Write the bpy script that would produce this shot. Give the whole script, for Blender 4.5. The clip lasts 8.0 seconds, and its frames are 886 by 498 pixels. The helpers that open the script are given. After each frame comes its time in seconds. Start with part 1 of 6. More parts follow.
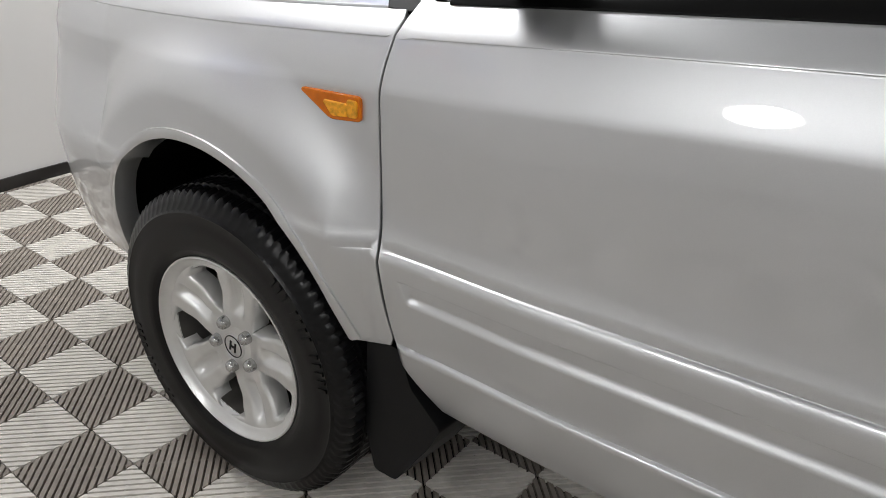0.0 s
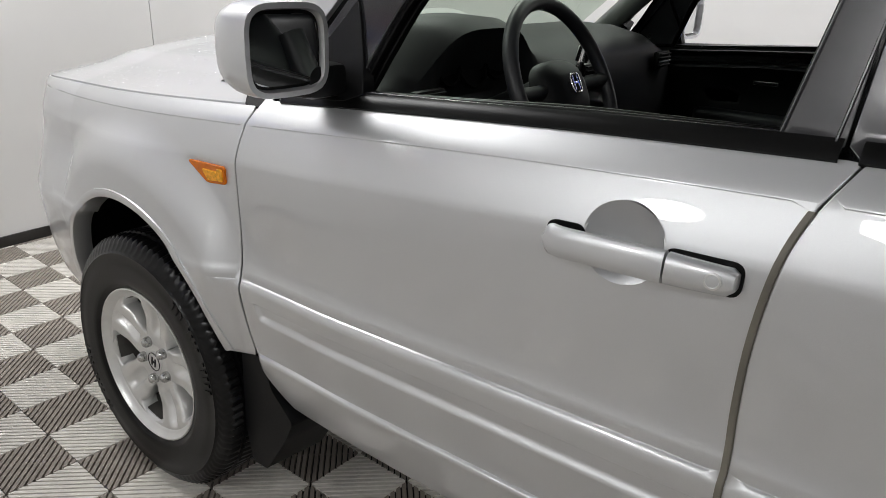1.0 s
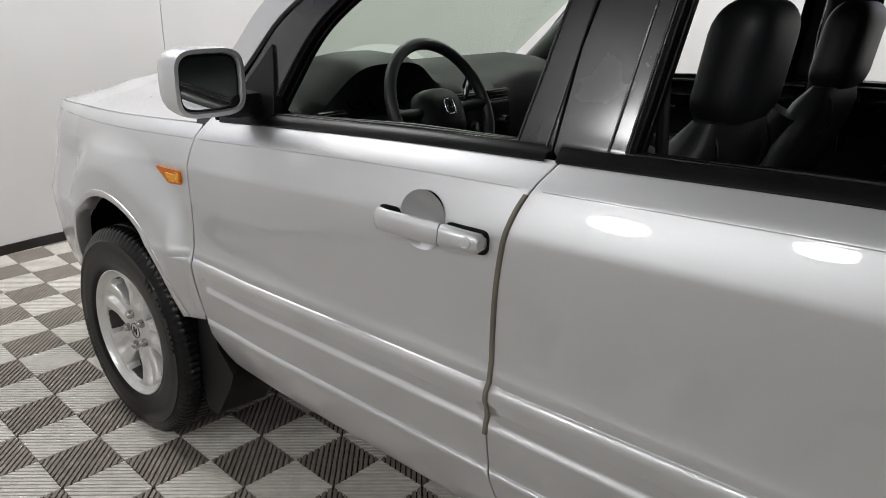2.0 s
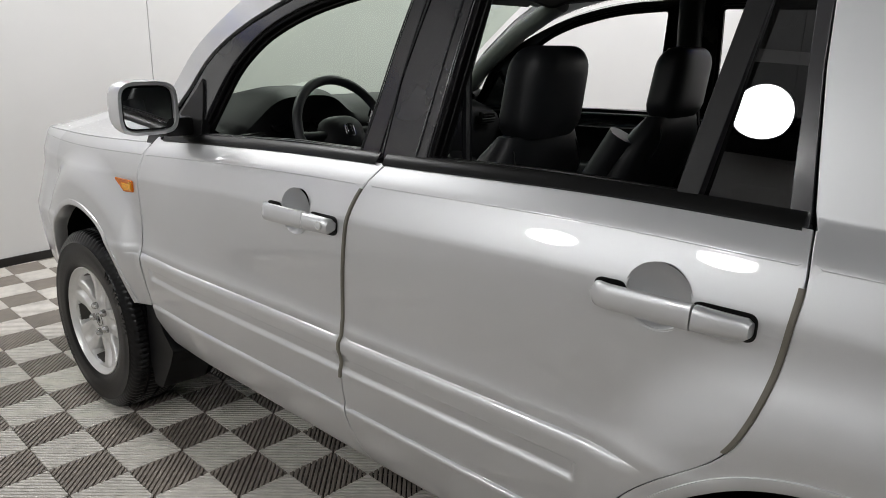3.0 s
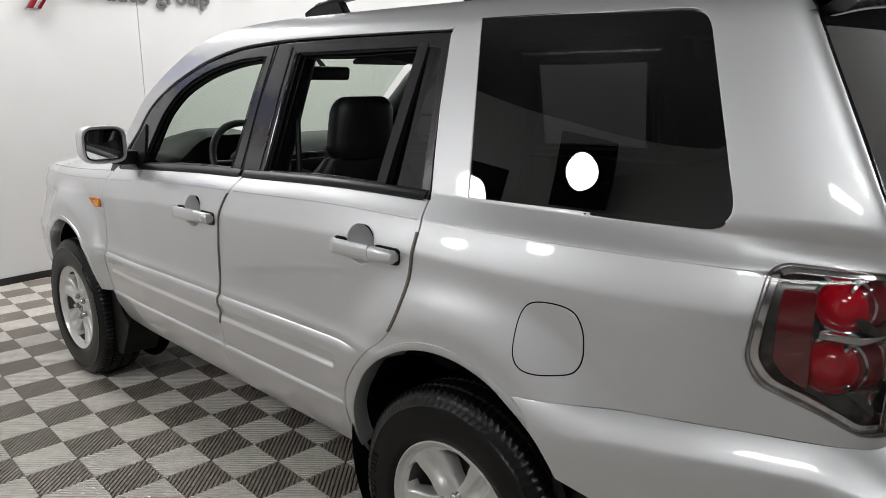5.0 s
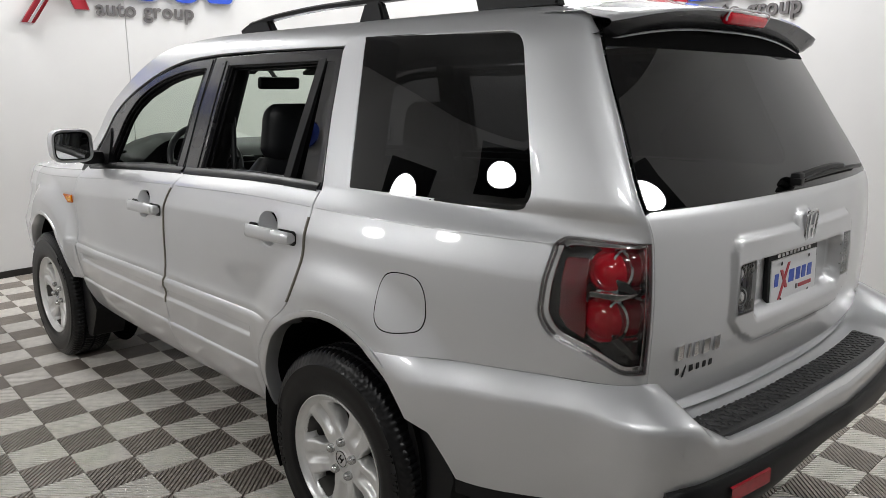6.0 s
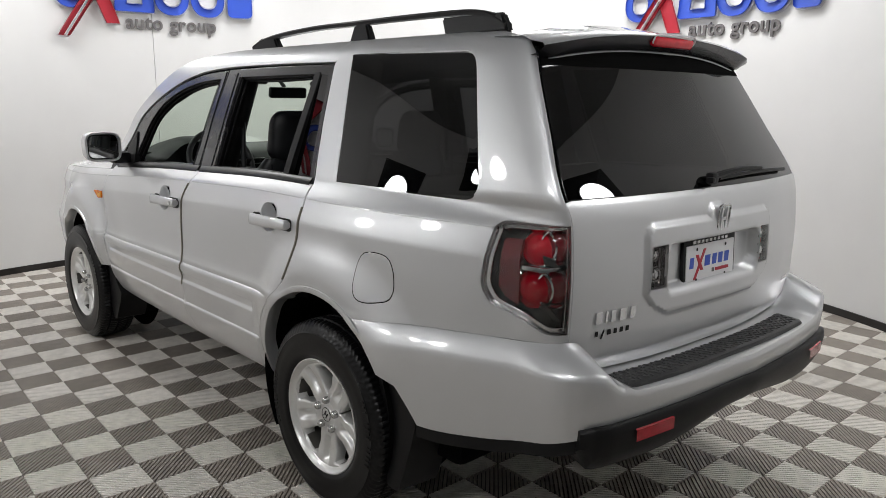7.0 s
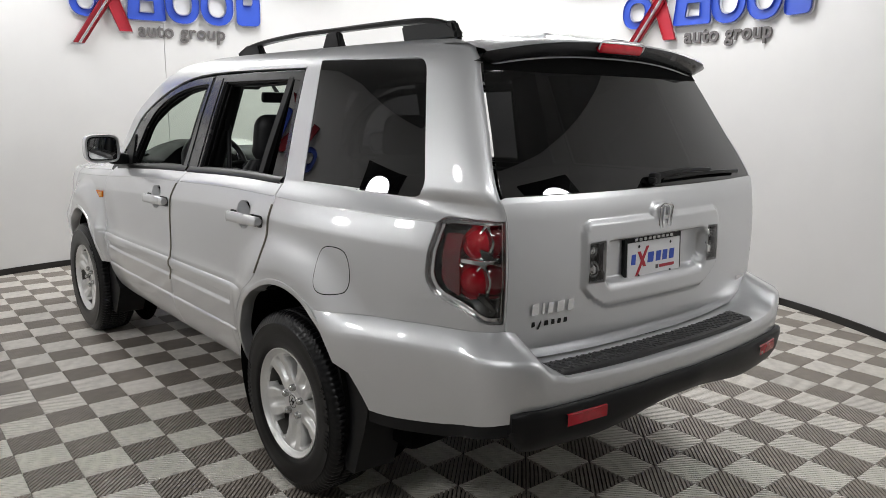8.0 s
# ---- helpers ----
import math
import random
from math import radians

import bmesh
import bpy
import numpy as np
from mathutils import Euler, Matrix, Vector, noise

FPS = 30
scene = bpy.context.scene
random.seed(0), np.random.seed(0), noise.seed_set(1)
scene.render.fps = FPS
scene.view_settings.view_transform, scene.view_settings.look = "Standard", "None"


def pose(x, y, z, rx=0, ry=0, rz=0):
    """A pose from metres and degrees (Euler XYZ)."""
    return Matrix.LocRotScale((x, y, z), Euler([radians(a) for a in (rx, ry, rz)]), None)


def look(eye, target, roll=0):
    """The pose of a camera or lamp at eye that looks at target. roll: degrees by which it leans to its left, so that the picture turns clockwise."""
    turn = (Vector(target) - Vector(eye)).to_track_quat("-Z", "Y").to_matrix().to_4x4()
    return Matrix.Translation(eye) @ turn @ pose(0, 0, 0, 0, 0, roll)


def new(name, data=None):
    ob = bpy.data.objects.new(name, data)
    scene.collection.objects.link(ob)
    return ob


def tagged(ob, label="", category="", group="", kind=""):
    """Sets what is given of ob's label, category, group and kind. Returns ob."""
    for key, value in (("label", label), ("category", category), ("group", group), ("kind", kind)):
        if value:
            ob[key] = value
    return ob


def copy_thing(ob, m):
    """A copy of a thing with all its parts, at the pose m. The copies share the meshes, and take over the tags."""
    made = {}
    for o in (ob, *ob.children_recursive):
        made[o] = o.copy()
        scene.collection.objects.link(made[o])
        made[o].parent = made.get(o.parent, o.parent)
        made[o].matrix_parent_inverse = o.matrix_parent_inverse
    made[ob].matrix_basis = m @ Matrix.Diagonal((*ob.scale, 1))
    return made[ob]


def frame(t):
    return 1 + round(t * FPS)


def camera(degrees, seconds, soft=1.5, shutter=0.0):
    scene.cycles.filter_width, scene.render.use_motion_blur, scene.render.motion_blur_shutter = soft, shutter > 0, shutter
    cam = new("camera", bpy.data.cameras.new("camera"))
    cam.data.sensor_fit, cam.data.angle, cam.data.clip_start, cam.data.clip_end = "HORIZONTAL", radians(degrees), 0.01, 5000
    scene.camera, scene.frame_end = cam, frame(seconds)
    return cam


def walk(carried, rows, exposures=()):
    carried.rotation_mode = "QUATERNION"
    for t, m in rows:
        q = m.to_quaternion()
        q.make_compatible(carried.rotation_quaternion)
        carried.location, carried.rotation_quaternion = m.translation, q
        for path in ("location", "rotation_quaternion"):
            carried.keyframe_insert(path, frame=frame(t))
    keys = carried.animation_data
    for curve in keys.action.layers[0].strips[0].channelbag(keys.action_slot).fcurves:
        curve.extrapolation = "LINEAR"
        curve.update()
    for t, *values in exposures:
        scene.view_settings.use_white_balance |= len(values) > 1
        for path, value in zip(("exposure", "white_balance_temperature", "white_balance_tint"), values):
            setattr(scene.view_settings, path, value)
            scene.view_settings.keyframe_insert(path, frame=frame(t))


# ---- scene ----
import collections
cam = camera(62.9, 8.0, soft=0.6)
PATH = [
    (0, (1.129, -1.73, 1.28), (0.119, -0.252, 0.389), 1.9),
    (0.5, (1.388, -1.785, 1.333), (0.314, -0.295, 0.541), 1.6),
    (1, (1.692, -1.806, 1.395), (0.562, -0.32, 0.677), 1.7),
    (2.3, (2.416, -1.932, 1.482), (1.179, -0.5, 0.835), 1.2),
    (2.5, (2.537, -1.933, 1.484), (1.292, -0.496, 0.865), 1.4),
    (3, (2.826, -2.009, 1.49), (1.556, -0.571, 0.925), 1.4),
    (3.5, (3.1, -2.098, 1.514), (1.804, -0.668, 0.99), 1.2),
    (4, (3.386, -2.078, 1.507), (2.07, -0.653, 1.02), 1.0),
    (4.2, (3.501, -2.059, 1.512), (2.174, -0.64, 1.039), 0.8),
    (5.3, (4.09, -2.226, 1.537), (2.732, -0.828, 1.088), 0.0),
    (5.5, (4.201, -2.215, 1.528), (2.836, -0.821, 1.086), 0.2),
    (6, (4.469, -2.178, 1.534), (3.088, -0.797, 1.104), 0.2),
    (6.5, (4.697, -2.262, 1.522), (3.296, -0.898, 1.103), 0.5),
    (7, (4.877, -2.331, 1.535), (3.452, -0.986, 1.131), 0.7),
    (7.5, (5.042, -2.282, 1.533), (3.592, -0.961, 1.14), 0.8),
    (8, (5.149, -2.239, 1.526), (3.674, -0.944, 1.139), 0.8),
]
walk(cam, [(t, look(eye, target, roll)) for t, eye, target, roll in PATH])

# ---- light ----
world = bpy.data.worlds.new("booth_world")
scene.world = world
world.use_nodes = True
world.node_tree.nodes["Background"].inputs[0].default_value = (0.9, 0.95, 1.0, 1)
world.node_tree.nodes["Background"].inputs[1].default_value = 0.02
scene.view_settings.exposure = 0.0


# ---- materials ----
def shader(name, color, rough=0.5, metal=0.0, coat=0.0, coat_rough=0.03, spec=0.5, noise_scale=0.0, noise_amt=0.0,
           bump=0.0, bump_scale=200.0, bump_dist=0.002, rough_var=0.0, random_amt=0.0, stain=0.0, stain_scale=2.0):
    """A surface with grain, larger stains, bump and, for repeats, a little variation from one piece to the next."""
    m = bpy.data.materials.new(name)
    m.use_nodes = True
    nt = m.node_tree
    b = nt.nodes["Principled BSDF"]
    b.inputs["Base Color"].default_value = (*color, 1)
    b.inputs["Roughness"].default_value = rough
    b.inputs["Metallic"].default_value = metal
    b.inputs["Coat Weight"].default_value = coat
    b.inputs["Coat Roughness"].default_value = coat_rough
    b.inputs["Coat IOR"].default_value = 1.6
    b.inputs["Specular IOR Level"].default_value = spec
    co = nt.nodes.new("ShaderNodeTexCoord").outputs["Object"]

    def tex(scale, detail=4.0):
        n = nt.nodes.new("ShaderNodeTexNoise")
        n.inputs["Scale"].default_value, n.inputs["Detail"].default_value = scale, detail
        nt.links.new(co, n.inputs["Vector"])
        return n.outputs["Fac"]

    def scaled(sock, lo, hi):
        r = nt.nodes.new("ShaderNodeMapRange")
        r.inputs["From Min"].default_value, r.inputs["From Max"].default_value = 0.3, 0.7
        r.inputs["To Min"].default_value, r.inputs["To Max"].default_value = lo, hi
        nt.links.new(sock, r.inputs["Value"])
        return r.outputs["Result"]

    gain = None
    for amt, sc in ((noise_amt, noise_scale), (stain, stain_scale)):
        if amt:
            v = scaled(tex(sc), 1 - amt, 1 + amt)
            if gain is not None:
                k = nt.nodes.new("ShaderNodeMath")
                k.operation = "MULTIPLY"
                nt.links.new(gain, k.inputs[0]), nt.links.new(v, k.inputs[1])
                v = k.outputs[0]
            gain = v
    if random_amt:
        oi = nt.nodes.new("ShaderNodeObjectInfo").outputs["Random"]
        r = nt.nodes.new("ShaderNodeMapRange")
        r.inputs["To Min"].default_value, r.inputs["To Max"].default_value = 1 - random_amt, 1 + random_amt
        nt.links.new(oi, r.inputs["Value"])
        v = r.outputs["Result"]
        if gain is not None:
            k = nt.nodes.new("ShaderNodeMath")
            k.operation = "MULTIPLY"
            nt.links.new(gain, k.inputs[0]), nt.links.new(v, k.inputs[1])
            v = k.outputs[0]
        gain = v
    if gain is not None:
        mx = nt.nodes.new("ShaderNodeVectorMath")
        mx.operation = "SCALE"
        mx.inputs[0].default_value = color
        nt.links.new(gain, mx.inputs["Scale"])
        nt.links.new(mx.outputs[0], b.inputs["Base Color"])
    if rough_var:
        nt.links.new(scaled(tex(6.0), max(rough - rough_var, 0.02), rough + rough_var), b.inputs["Roughness"])
    if bump:
        bp = nt.nodes.new("ShaderNodeBump")
        bp.inputs["Strength"].default_value, bp.inputs["Distance"].default_value = bump, bump_dist
        nt.links.new(tex(bump_scale, 2.0), bp.inputs["Height"])
        nt.links.new(bp.outputs[0], b.inputs["Normal"])
    return m


def glass(name, tint, rough=0.0, see=1.0, ior=1.72):
    """Thin car glass: tinted see-through sheet with a mirror gloss from its Fresnel."""
    m = bpy.data.materials.new(name)
    m.use_nodes = True
    nt = m.node_tree
    nt.nodes.clear()
    out = nt.nodes.new("ShaderNodeOutputMaterial")
    mix = nt.nodes.new("ShaderNodeMixShader")
    tr = nt.nodes.new("ShaderNodeBsdfTransparent")
    gl = nt.nodes.new("ShaderNodeBsdfGlossy")
    fr = nt.nodes.new("ShaderNodeFresnel")
    fr.inputs["IOR"].default_value = ior
    tr.inputs["Color"].default_value = (*[c * see for c in tint], 1)
    gl.inputs["Roughness"].default_value = rough
    gl.inputs["Color"].default_value = (1, 1, 1, 1)
    nt.links.new(fr.outputs[0], mix.inputs[0])
    nt.links.new(tr.outputs[0], mix.inputs[1])
    nt.links.new(gl.outputs[0], mix.inputs[2])
    nt.links.new(mix.outputs[0], out.inputs[0])
    return m


def glow(name, color, strength):
    m = bpy.data.materials.new(name)
    m.use_nodes = True
    b = m.node_tree.nodes["Principled BSDF"]
    b.inputs["Base Color"].default_value = (*color, 1)
    b.inputs["Emission Color"].default_value = (*color, 1)
    b.inputs["Emission Strength"].default_value = strength
    return m


SILVER = shader("silver_paint", (0.72, 0.728, 0.74), 0.43, 0.78, 1.0, 0.02, noise_scale=900, noise_amt=0.03, stain=0.01, stain_scale=3)
BLACK_TRIM = shader("black_trim", (0.007, 0.007, 0.0075), 0.42, spec=0.25, bump=0.25, bump_scale=500, bump_dist=0.0006, stain=0.2, stain_scale=8)
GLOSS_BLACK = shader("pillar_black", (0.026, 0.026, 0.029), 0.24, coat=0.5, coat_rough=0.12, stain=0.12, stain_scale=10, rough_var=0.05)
RUBBER = shader("rubber_seal", (0.004, 0.004, 0.004), 0.30, spec=0.22, stain=0.25, stain_scale=15)
# near-black: shade of gaps, wells and hidden insides put into the colour
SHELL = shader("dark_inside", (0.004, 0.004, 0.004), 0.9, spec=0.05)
TYRE = shader("tyre_rubber", (0.0045, 0.0045, 0.005), 0.30, spec=0.28, noise_scale=60, noise_amt=0.15, bump=0.2, bump_scale=300, bump_dist=0.0008, stain=0.2, stain_scale=7)
ALLOY = shader("alloy_paint", (0.80, 0.80, 0.79), 0.35, 0.70, 0.5, 0.06, stain=0.07, stain_scale=14, rough_var=0.05)
BARREL = shader("dusty_barrel", (0.10, 0.095, 0.088), 0.5, 0.4, stain=0.3, stain_scale=10)
DARK_METAL = shader("brake_metal", (0.045, 0.034, 0.028), 0.55, 0.6, stain=0.4, stain_scale=12)
SEAT = shader("black_leather", (0.016, 0.017, 0.019), 0.45, bump=0.3, bump_scale=250, bump_dist=0.0008, stain=0.15, stain_scale=9)
PLASTIC = shader("dark_plastic", (0.007, 0.0075, 0.008), 0.55, spec=0.25, bump=0.3, bump_scale=400, bump_dist=0.0006, stain=0.12, stain_scale=6)
GREY_DARKER = shader("dark_headlining", (0.05, 0.05, 0.05), 0.8, bump=0.3, bump_scale=300, bump_dist=0.001, stain=0.08, stain_scale=5)
GREY_TRIM = shader("grey_pillar_trim", (0.17, 0.18, 0.17), 0.7, stain=0.05, stain_scale=6)
GUARD = shader("beige_edge_guard", (0.15, 0.138, 0.11), 0.5, stain=0.25, stain_scale=9)
STEP = shader("step_rubber", (0.020, 0.020, 0.021), 0.38, bump=0.5, bump_scale=220, bump_dist=0.001, stain=0.3, stain_scale=20)
MIRROR = shader("mirror_glass", (0.85, 0.86, 0.86), 0.01, 1.0)
SIGN_BLUE = shader("sign_blue", (0.035, 0.09, 0.50), 0.35, stain=0.12, stain_scale=3)
SIGN_RED = shader("sign_red", (0.42, 0.018, 0.035), 0.35, stain=0.12, stain_scale=3)
SIGN_WHITE = shader("sign_white_edge", (0.85, 0.85, 0.87), 0.4)
SIGN_GREY = shader("sign_grey", (0.13, 0.12, 0.12), 0.5)
PLATE_WHITE = shader("plate_white", (0.80, 0.80, 0.81), 0.35)
BLUE_PLASTIC = shader("blue_plastic", (0.03, 0.08, 0.45), 0.4, stain=0.1, stain_scale=10)
CHROME = shader("chrome", (0.78, 0.78, 0.79), 0.12, 1.0)
AMBER_IN = shader("amber_prism", (0.95, 0.42, 0.02), 0.2, coat=0.2, spec=0.3, stain=0.25, stain_scale=120)
AMBER = shader("amber_lens", (0.70, 0.17, 0.003), 0.15, coat=0.2, spec=0.3, stain=0.1, stain_scale=60)
RED_DARK = shader("dark_red_lens", (0.17, 0.004, 0.010), 0.12, coat=1.0, stain=0.2, stain_scale=30)
GREY_DARK = shader("smoked_reflector", (0.09, 0.09, 0.088), 0.22, 0.7, stain=0.25, stain_scale=25)
RED_DIM = shader("dull_red_reflector", (0.42, 0.006, 0.02), 0.15, coat=0.5, stain=0.15, stain_scale=40)
RED_LENS = shader("red_lens", (0.62, 0.005, 0.02), 0.10, coat=0.8, spec=0.25, stain=0.15, stain_scale=30)
GREY_LENS = shader("grey_reflector", (0.50, 0.50, 0.49), 0.2, 0.8, stain=0.25, stain_scale=25)
CLEAR = glass("clear_lens", (0.94, 0.94, 0.94), ior=1.42)
WATER = glass("water_bead", (0.90, 0.905, 0.91), 0.04, ior=1.4)
PRIVACY = glass("privacy_glass", (0.022, 0.0225, 0.023))
SCREEN = glass("windscreen_glass", (0.66, 0.74, 0.66))
WALL = shader("white_wall_paint", (0.70, 0.695, 0.685), 0.55, noise_scale=3, noise_amt=0.015, bump=0.15, bump_scale=120, bump_dist=0.001, stain=0.02, stain_scale=0.8)
# unseen ceiling, coloured dark so that the shoulders and glass reflect it dark
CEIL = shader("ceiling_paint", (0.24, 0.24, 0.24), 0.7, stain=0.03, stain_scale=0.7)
SKIRT = shader("black_skirting", (0.015, 0.013, 0.012), 0.4, stain=0.2, stain_scale=5)
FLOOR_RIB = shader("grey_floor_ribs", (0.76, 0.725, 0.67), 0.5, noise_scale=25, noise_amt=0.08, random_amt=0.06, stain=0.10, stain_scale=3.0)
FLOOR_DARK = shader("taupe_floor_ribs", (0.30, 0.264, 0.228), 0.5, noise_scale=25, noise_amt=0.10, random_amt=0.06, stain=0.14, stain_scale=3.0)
# near-black, so the slots between the ribs have their shade in the colour
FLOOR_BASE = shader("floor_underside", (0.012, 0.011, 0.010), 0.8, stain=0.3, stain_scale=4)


# ---- builders ----
def mesh_data(name, verts, faces, mat=None, normals=None, smooth=True):
    me = bpy.data.meshes.new(name)
    me.from_pydata([tuple(map(float, v)) for v in verts], [], [tuple(map(int, f)) for f in faces])
    me.validate()
    me.update()
    if mat:
        me.materials.append(mat)
    if smooth:
        me.polygons.foreach_set("use_smooth", [True] * len(me.polygons))
    if normals is not None and len(normals) == len(me.vertices):
        me.normals_split_custom_set_from_vertices([tuple(map(float, n)) for n in normals])
    return me


def obj(name, me, parent=None, label="", m=None):
    ob = new(name, me)
    if m is not None:
        ob.matrix_basis = m
    if parent is not None:
        ob.parent = parent
    if label:
        tagged(ob, label)
    return ob


def bm_obj(name, bm, mat, parent=None, label="", smooth=True, m=None):
    bmesh.ops.recalc_face_normals(bm, faces=bm.faces)
    me = bpy.data.meshes.new(name)
    bm.to_mesh(me)
    bm.free()
    me.materials.append(mat)
    if smooth:
        me.polygons.foreach_set("use_smooth", [True] * len(me.polygons))
        me.set_sharp_from_angle(angle=radians(38))
    return obj(name, me, parent, label, m)


def box(size, at=(0, 0, 0), bevel=0.01, seg=2, m=None):
    bm = bmesh.new()
    bmesh.ops.create_cube(bm, size=1, matrix=Matrix.Translation(at) @ Matrix.Diagonal((*size, 1)))
    if bevel:
        bmesh.ops.bevel(bm, geom=list(bm.edges), offset=bevel, segments=seg, affect="EDGES", profile=0.6)
    if m is not None:
        bmesh.ops.transform(bm, matrix=m, verts=bm.verts)
    return bm


def joined(*bms):
    """One bmesh out of several."""
    out = bmesh.new()
    for b in bms:
        me = bpy.data.meshes.new("tmp")
        b.to_mesh(me)
        out.from_mesh(me)
        bpy.data.meshes.remove(me)
        b.free()
    return out


def tube(points, radius, seg=10, closed=False, taper=None):
    """A round bar along a line of points."""
    pts = [Vector(p) for p in points]
    bm = bmesh.new()
    rings = []
    up = Vector((0.123, 0.2, 1)).normalized()
    n = len(pts)
    for i, p in enumerate(pts):
        a, b = (pts[i - 1] if i or closed else p), (pts[(i + 1) % n] if i < n - 1 or closed else p)
        t = (b - a).normalized()
        u = t.cross(up).normalized()
        v = u.cross(t)
        r = radius * float(taper[i] if taper is not None else 1)
        rings.append([bm.verts.new(p + r * (math.cos(k * math.tau / seg) * u + math.sin(k * math.tau / seg) * v)) for k in range(seg)])
    for i in range(n if closed else n - 1):
        a, b = rings[i], rings[(i + 1) % n]
        for k in range(seg):
            bm.faces.new((a[k], a[(k + 1) % seg], b[(k + 1) % seg], b[k]))
    if not closed:
        bm.faces.new(rings[0]), bm.faces.new(rings[-1][::-1])
    return bm


def lathe(profile, seg=64, axis="y", closed=False):
    """Turn a profile of (along, radius) about the axis."""
    bm = bmesh.new()
    rings = []
    for h, r in profile:
        ring = []
        for k in range(seg):
            c, s = math.cos(k * math.tau / seg), math.sin(k * math.tau / seg)
            ring.append(bm.verts.new((r * c, h, r * s) if axis == "y" else (r * c, r * s, h)))
        rings.append(ring)
    m = len(rings)
    for i in range(m if closed else m - 1):
        a, b = rings[i], rings[(i + 1) % m]
        for k in range(seg):
            bm.faces.new((a[k], b[k], b[(k + 1) % seg], a[(k + 1) % seg]))
    return bm


def grid_obj(name, P, mat, parent=None, label="", close_u=False, flip=False, normals=True):
    """A sheet from an array of points [u][v]."""
    P = np.asarray(P, float)
    nu, nv = P.shape[:2]
    faces = []
    for i in range(nu if close_u else nu - 1):
        for j in range(nv - 1):
            f = (i * nv + j, ((i + 1) % nu) * nv + j, ((i + 1) % nu) * nv + j + 1, i * nv + j + 1)
            faces.append(f[::-1] if flip else f)
    me = mesh_data(name, P.reshape(-1, 3), faces, mat)
    me.set_sharp_from_angle(angle=radians(40))
    return obj(name, me, parent, label)


def grown(o, d):
    """An outline made larger by about d all round."""
    c = np.mean(o, 0)
    return [tuple(c + (np.array(p) - c) * (1 + d / max(0.03, np.linalg.norm(np.array(p) - c)))) for p in o]


def spline(points, step=0.02, closed=False):
    """A smooth line through plan points, in even short steps."""
    p = [np.array(q, float) for q in points]
    n = len(p)
    out = []
    for i in range(n if closed else n - 1):
        p1, p2 = p[i], p[(i + 1) % n]
        p0 = p[i - 1] if i or closed else 2 * p1 - p2
        p3 = p[(i + 2) % n] if i + 2 < n or closed else 2 * p2 - p1
        k = max(1, int(np.linalg.norm(p2 - p1) / step + 0.5))
        for j in range(k):
            t = j / k
            out.append(0.5 * (2 * p1 + (p2 - p0) * t + (2 * p0 - 5 * p1 + 4 * p2 - p3) * t * t + (3 * p1 - p0 - 3 * p2 + p3) * t ** 3))
    if not closed:
        out.append(p[-1])
    return [tuple(q) for q in out]


def line(points, step=0.02):
    out = []
    for a, b in zip(points, points[1:]):
        a, b = np.array(a, float), np.array(b, float)
        k = max(1, int(np.linalg.norm(b - a) / step + 0.5))
        out += [tuple(a + (b - a) * j / k) for j in range(k)]
    return out + [tuple(points[-1])]


def rounded(points, radius, step=0.01):
    """A closed outline with its corners rounded; radius: one for all, or one for each corner."""
    n = len(points)
    rr = radius if isinstance(radius, (list, tuple)) else [radius] * n
    out = []
    for i in range(n):
        a, b, c = (np.array(points[k % n], float) for k in (i - 1, i, i + 1))
        u, v = (a - b), (c - b)
        lu, lv = np.linalg.norm(u), np.linalg.norm(v)
        r = min(rr[i], lu * 0.45, lv * 0.45)
        for t in np.linspace(0, 1, 7 if r > 1e-4 else 1):
            out.append(tuple((1 - t) ** 2 * (b + u / lu * r) + 2 * t * (1 - t) * b + t * t * (b + v / lv * r)))
    res = []
    for i, q in enumerate(out):
        res += line([q, out[(i + 1) % len(out)]], 0.03)[:-1]
    return res


def pchip(xs, ys):
    """A smooth function through a table, without overshoot."""
    x, y = np.array(xs, float), np.array(ys, float)
    h, d = np.diff(x), np.diff(y) / np.diff(x)
    m = np.zeros_like(x)
    m[0], m[-1] = d[0], d[-1]
    for i in range(1, len(x) - 1):
        if d[i - 1] * d[i] > 0:
            w1, w2 = 2 * h[i] + h[i - 1], h[i] + 2 * h[i - 1]
            m[i] = (w1 + w2) / (w1 / d[i - 1] + w2 / d[i])

    def f(q):
        q = np.clip(np.asarray(q, float), x[0], x[-1])
        i = np.clip(np.searchsorted(x, q) - 1, 0, len(x) - 2)
        t = (q - x[i]) / h[i]
        return ((1 + 2 * t) * (1 - t) ** 2 * y[i] + t * (1 - t) ** 2 * h[i] * m[i] + t * t * (3 - 2 * t) * y[i + 1] + t * t * (t - 1) * h[i] * m[i + 1])
    return f


def sstep(a, b, x):
    t = np.clip((np.asarray(x, float) - a) / (b - a), 0, 1)
    return t * t * (3 - 2 * t)


def inside(poly, q):
    """Which of the points q lie in the polygon."""
    poly, q = np.asarray(poly), np.asarray(q)
    res = np.zeros(len(q), bool)
    a = poly
    b = np.roll(poly, -1, 0)
    for (x1, y1), (x2, y2) in zip(a, b):
        if y1 == y2:
            continue
        c = ((y1 > q[:, 1]) != (y2 > q[:, 1])) & (q[:, 0] < (x2 - x1) * (q[:, 1] - y1) / (y2 - y1) + x1)
        res ^= c
    return res


from mathutils.geometry import delaunay_2d_cdt


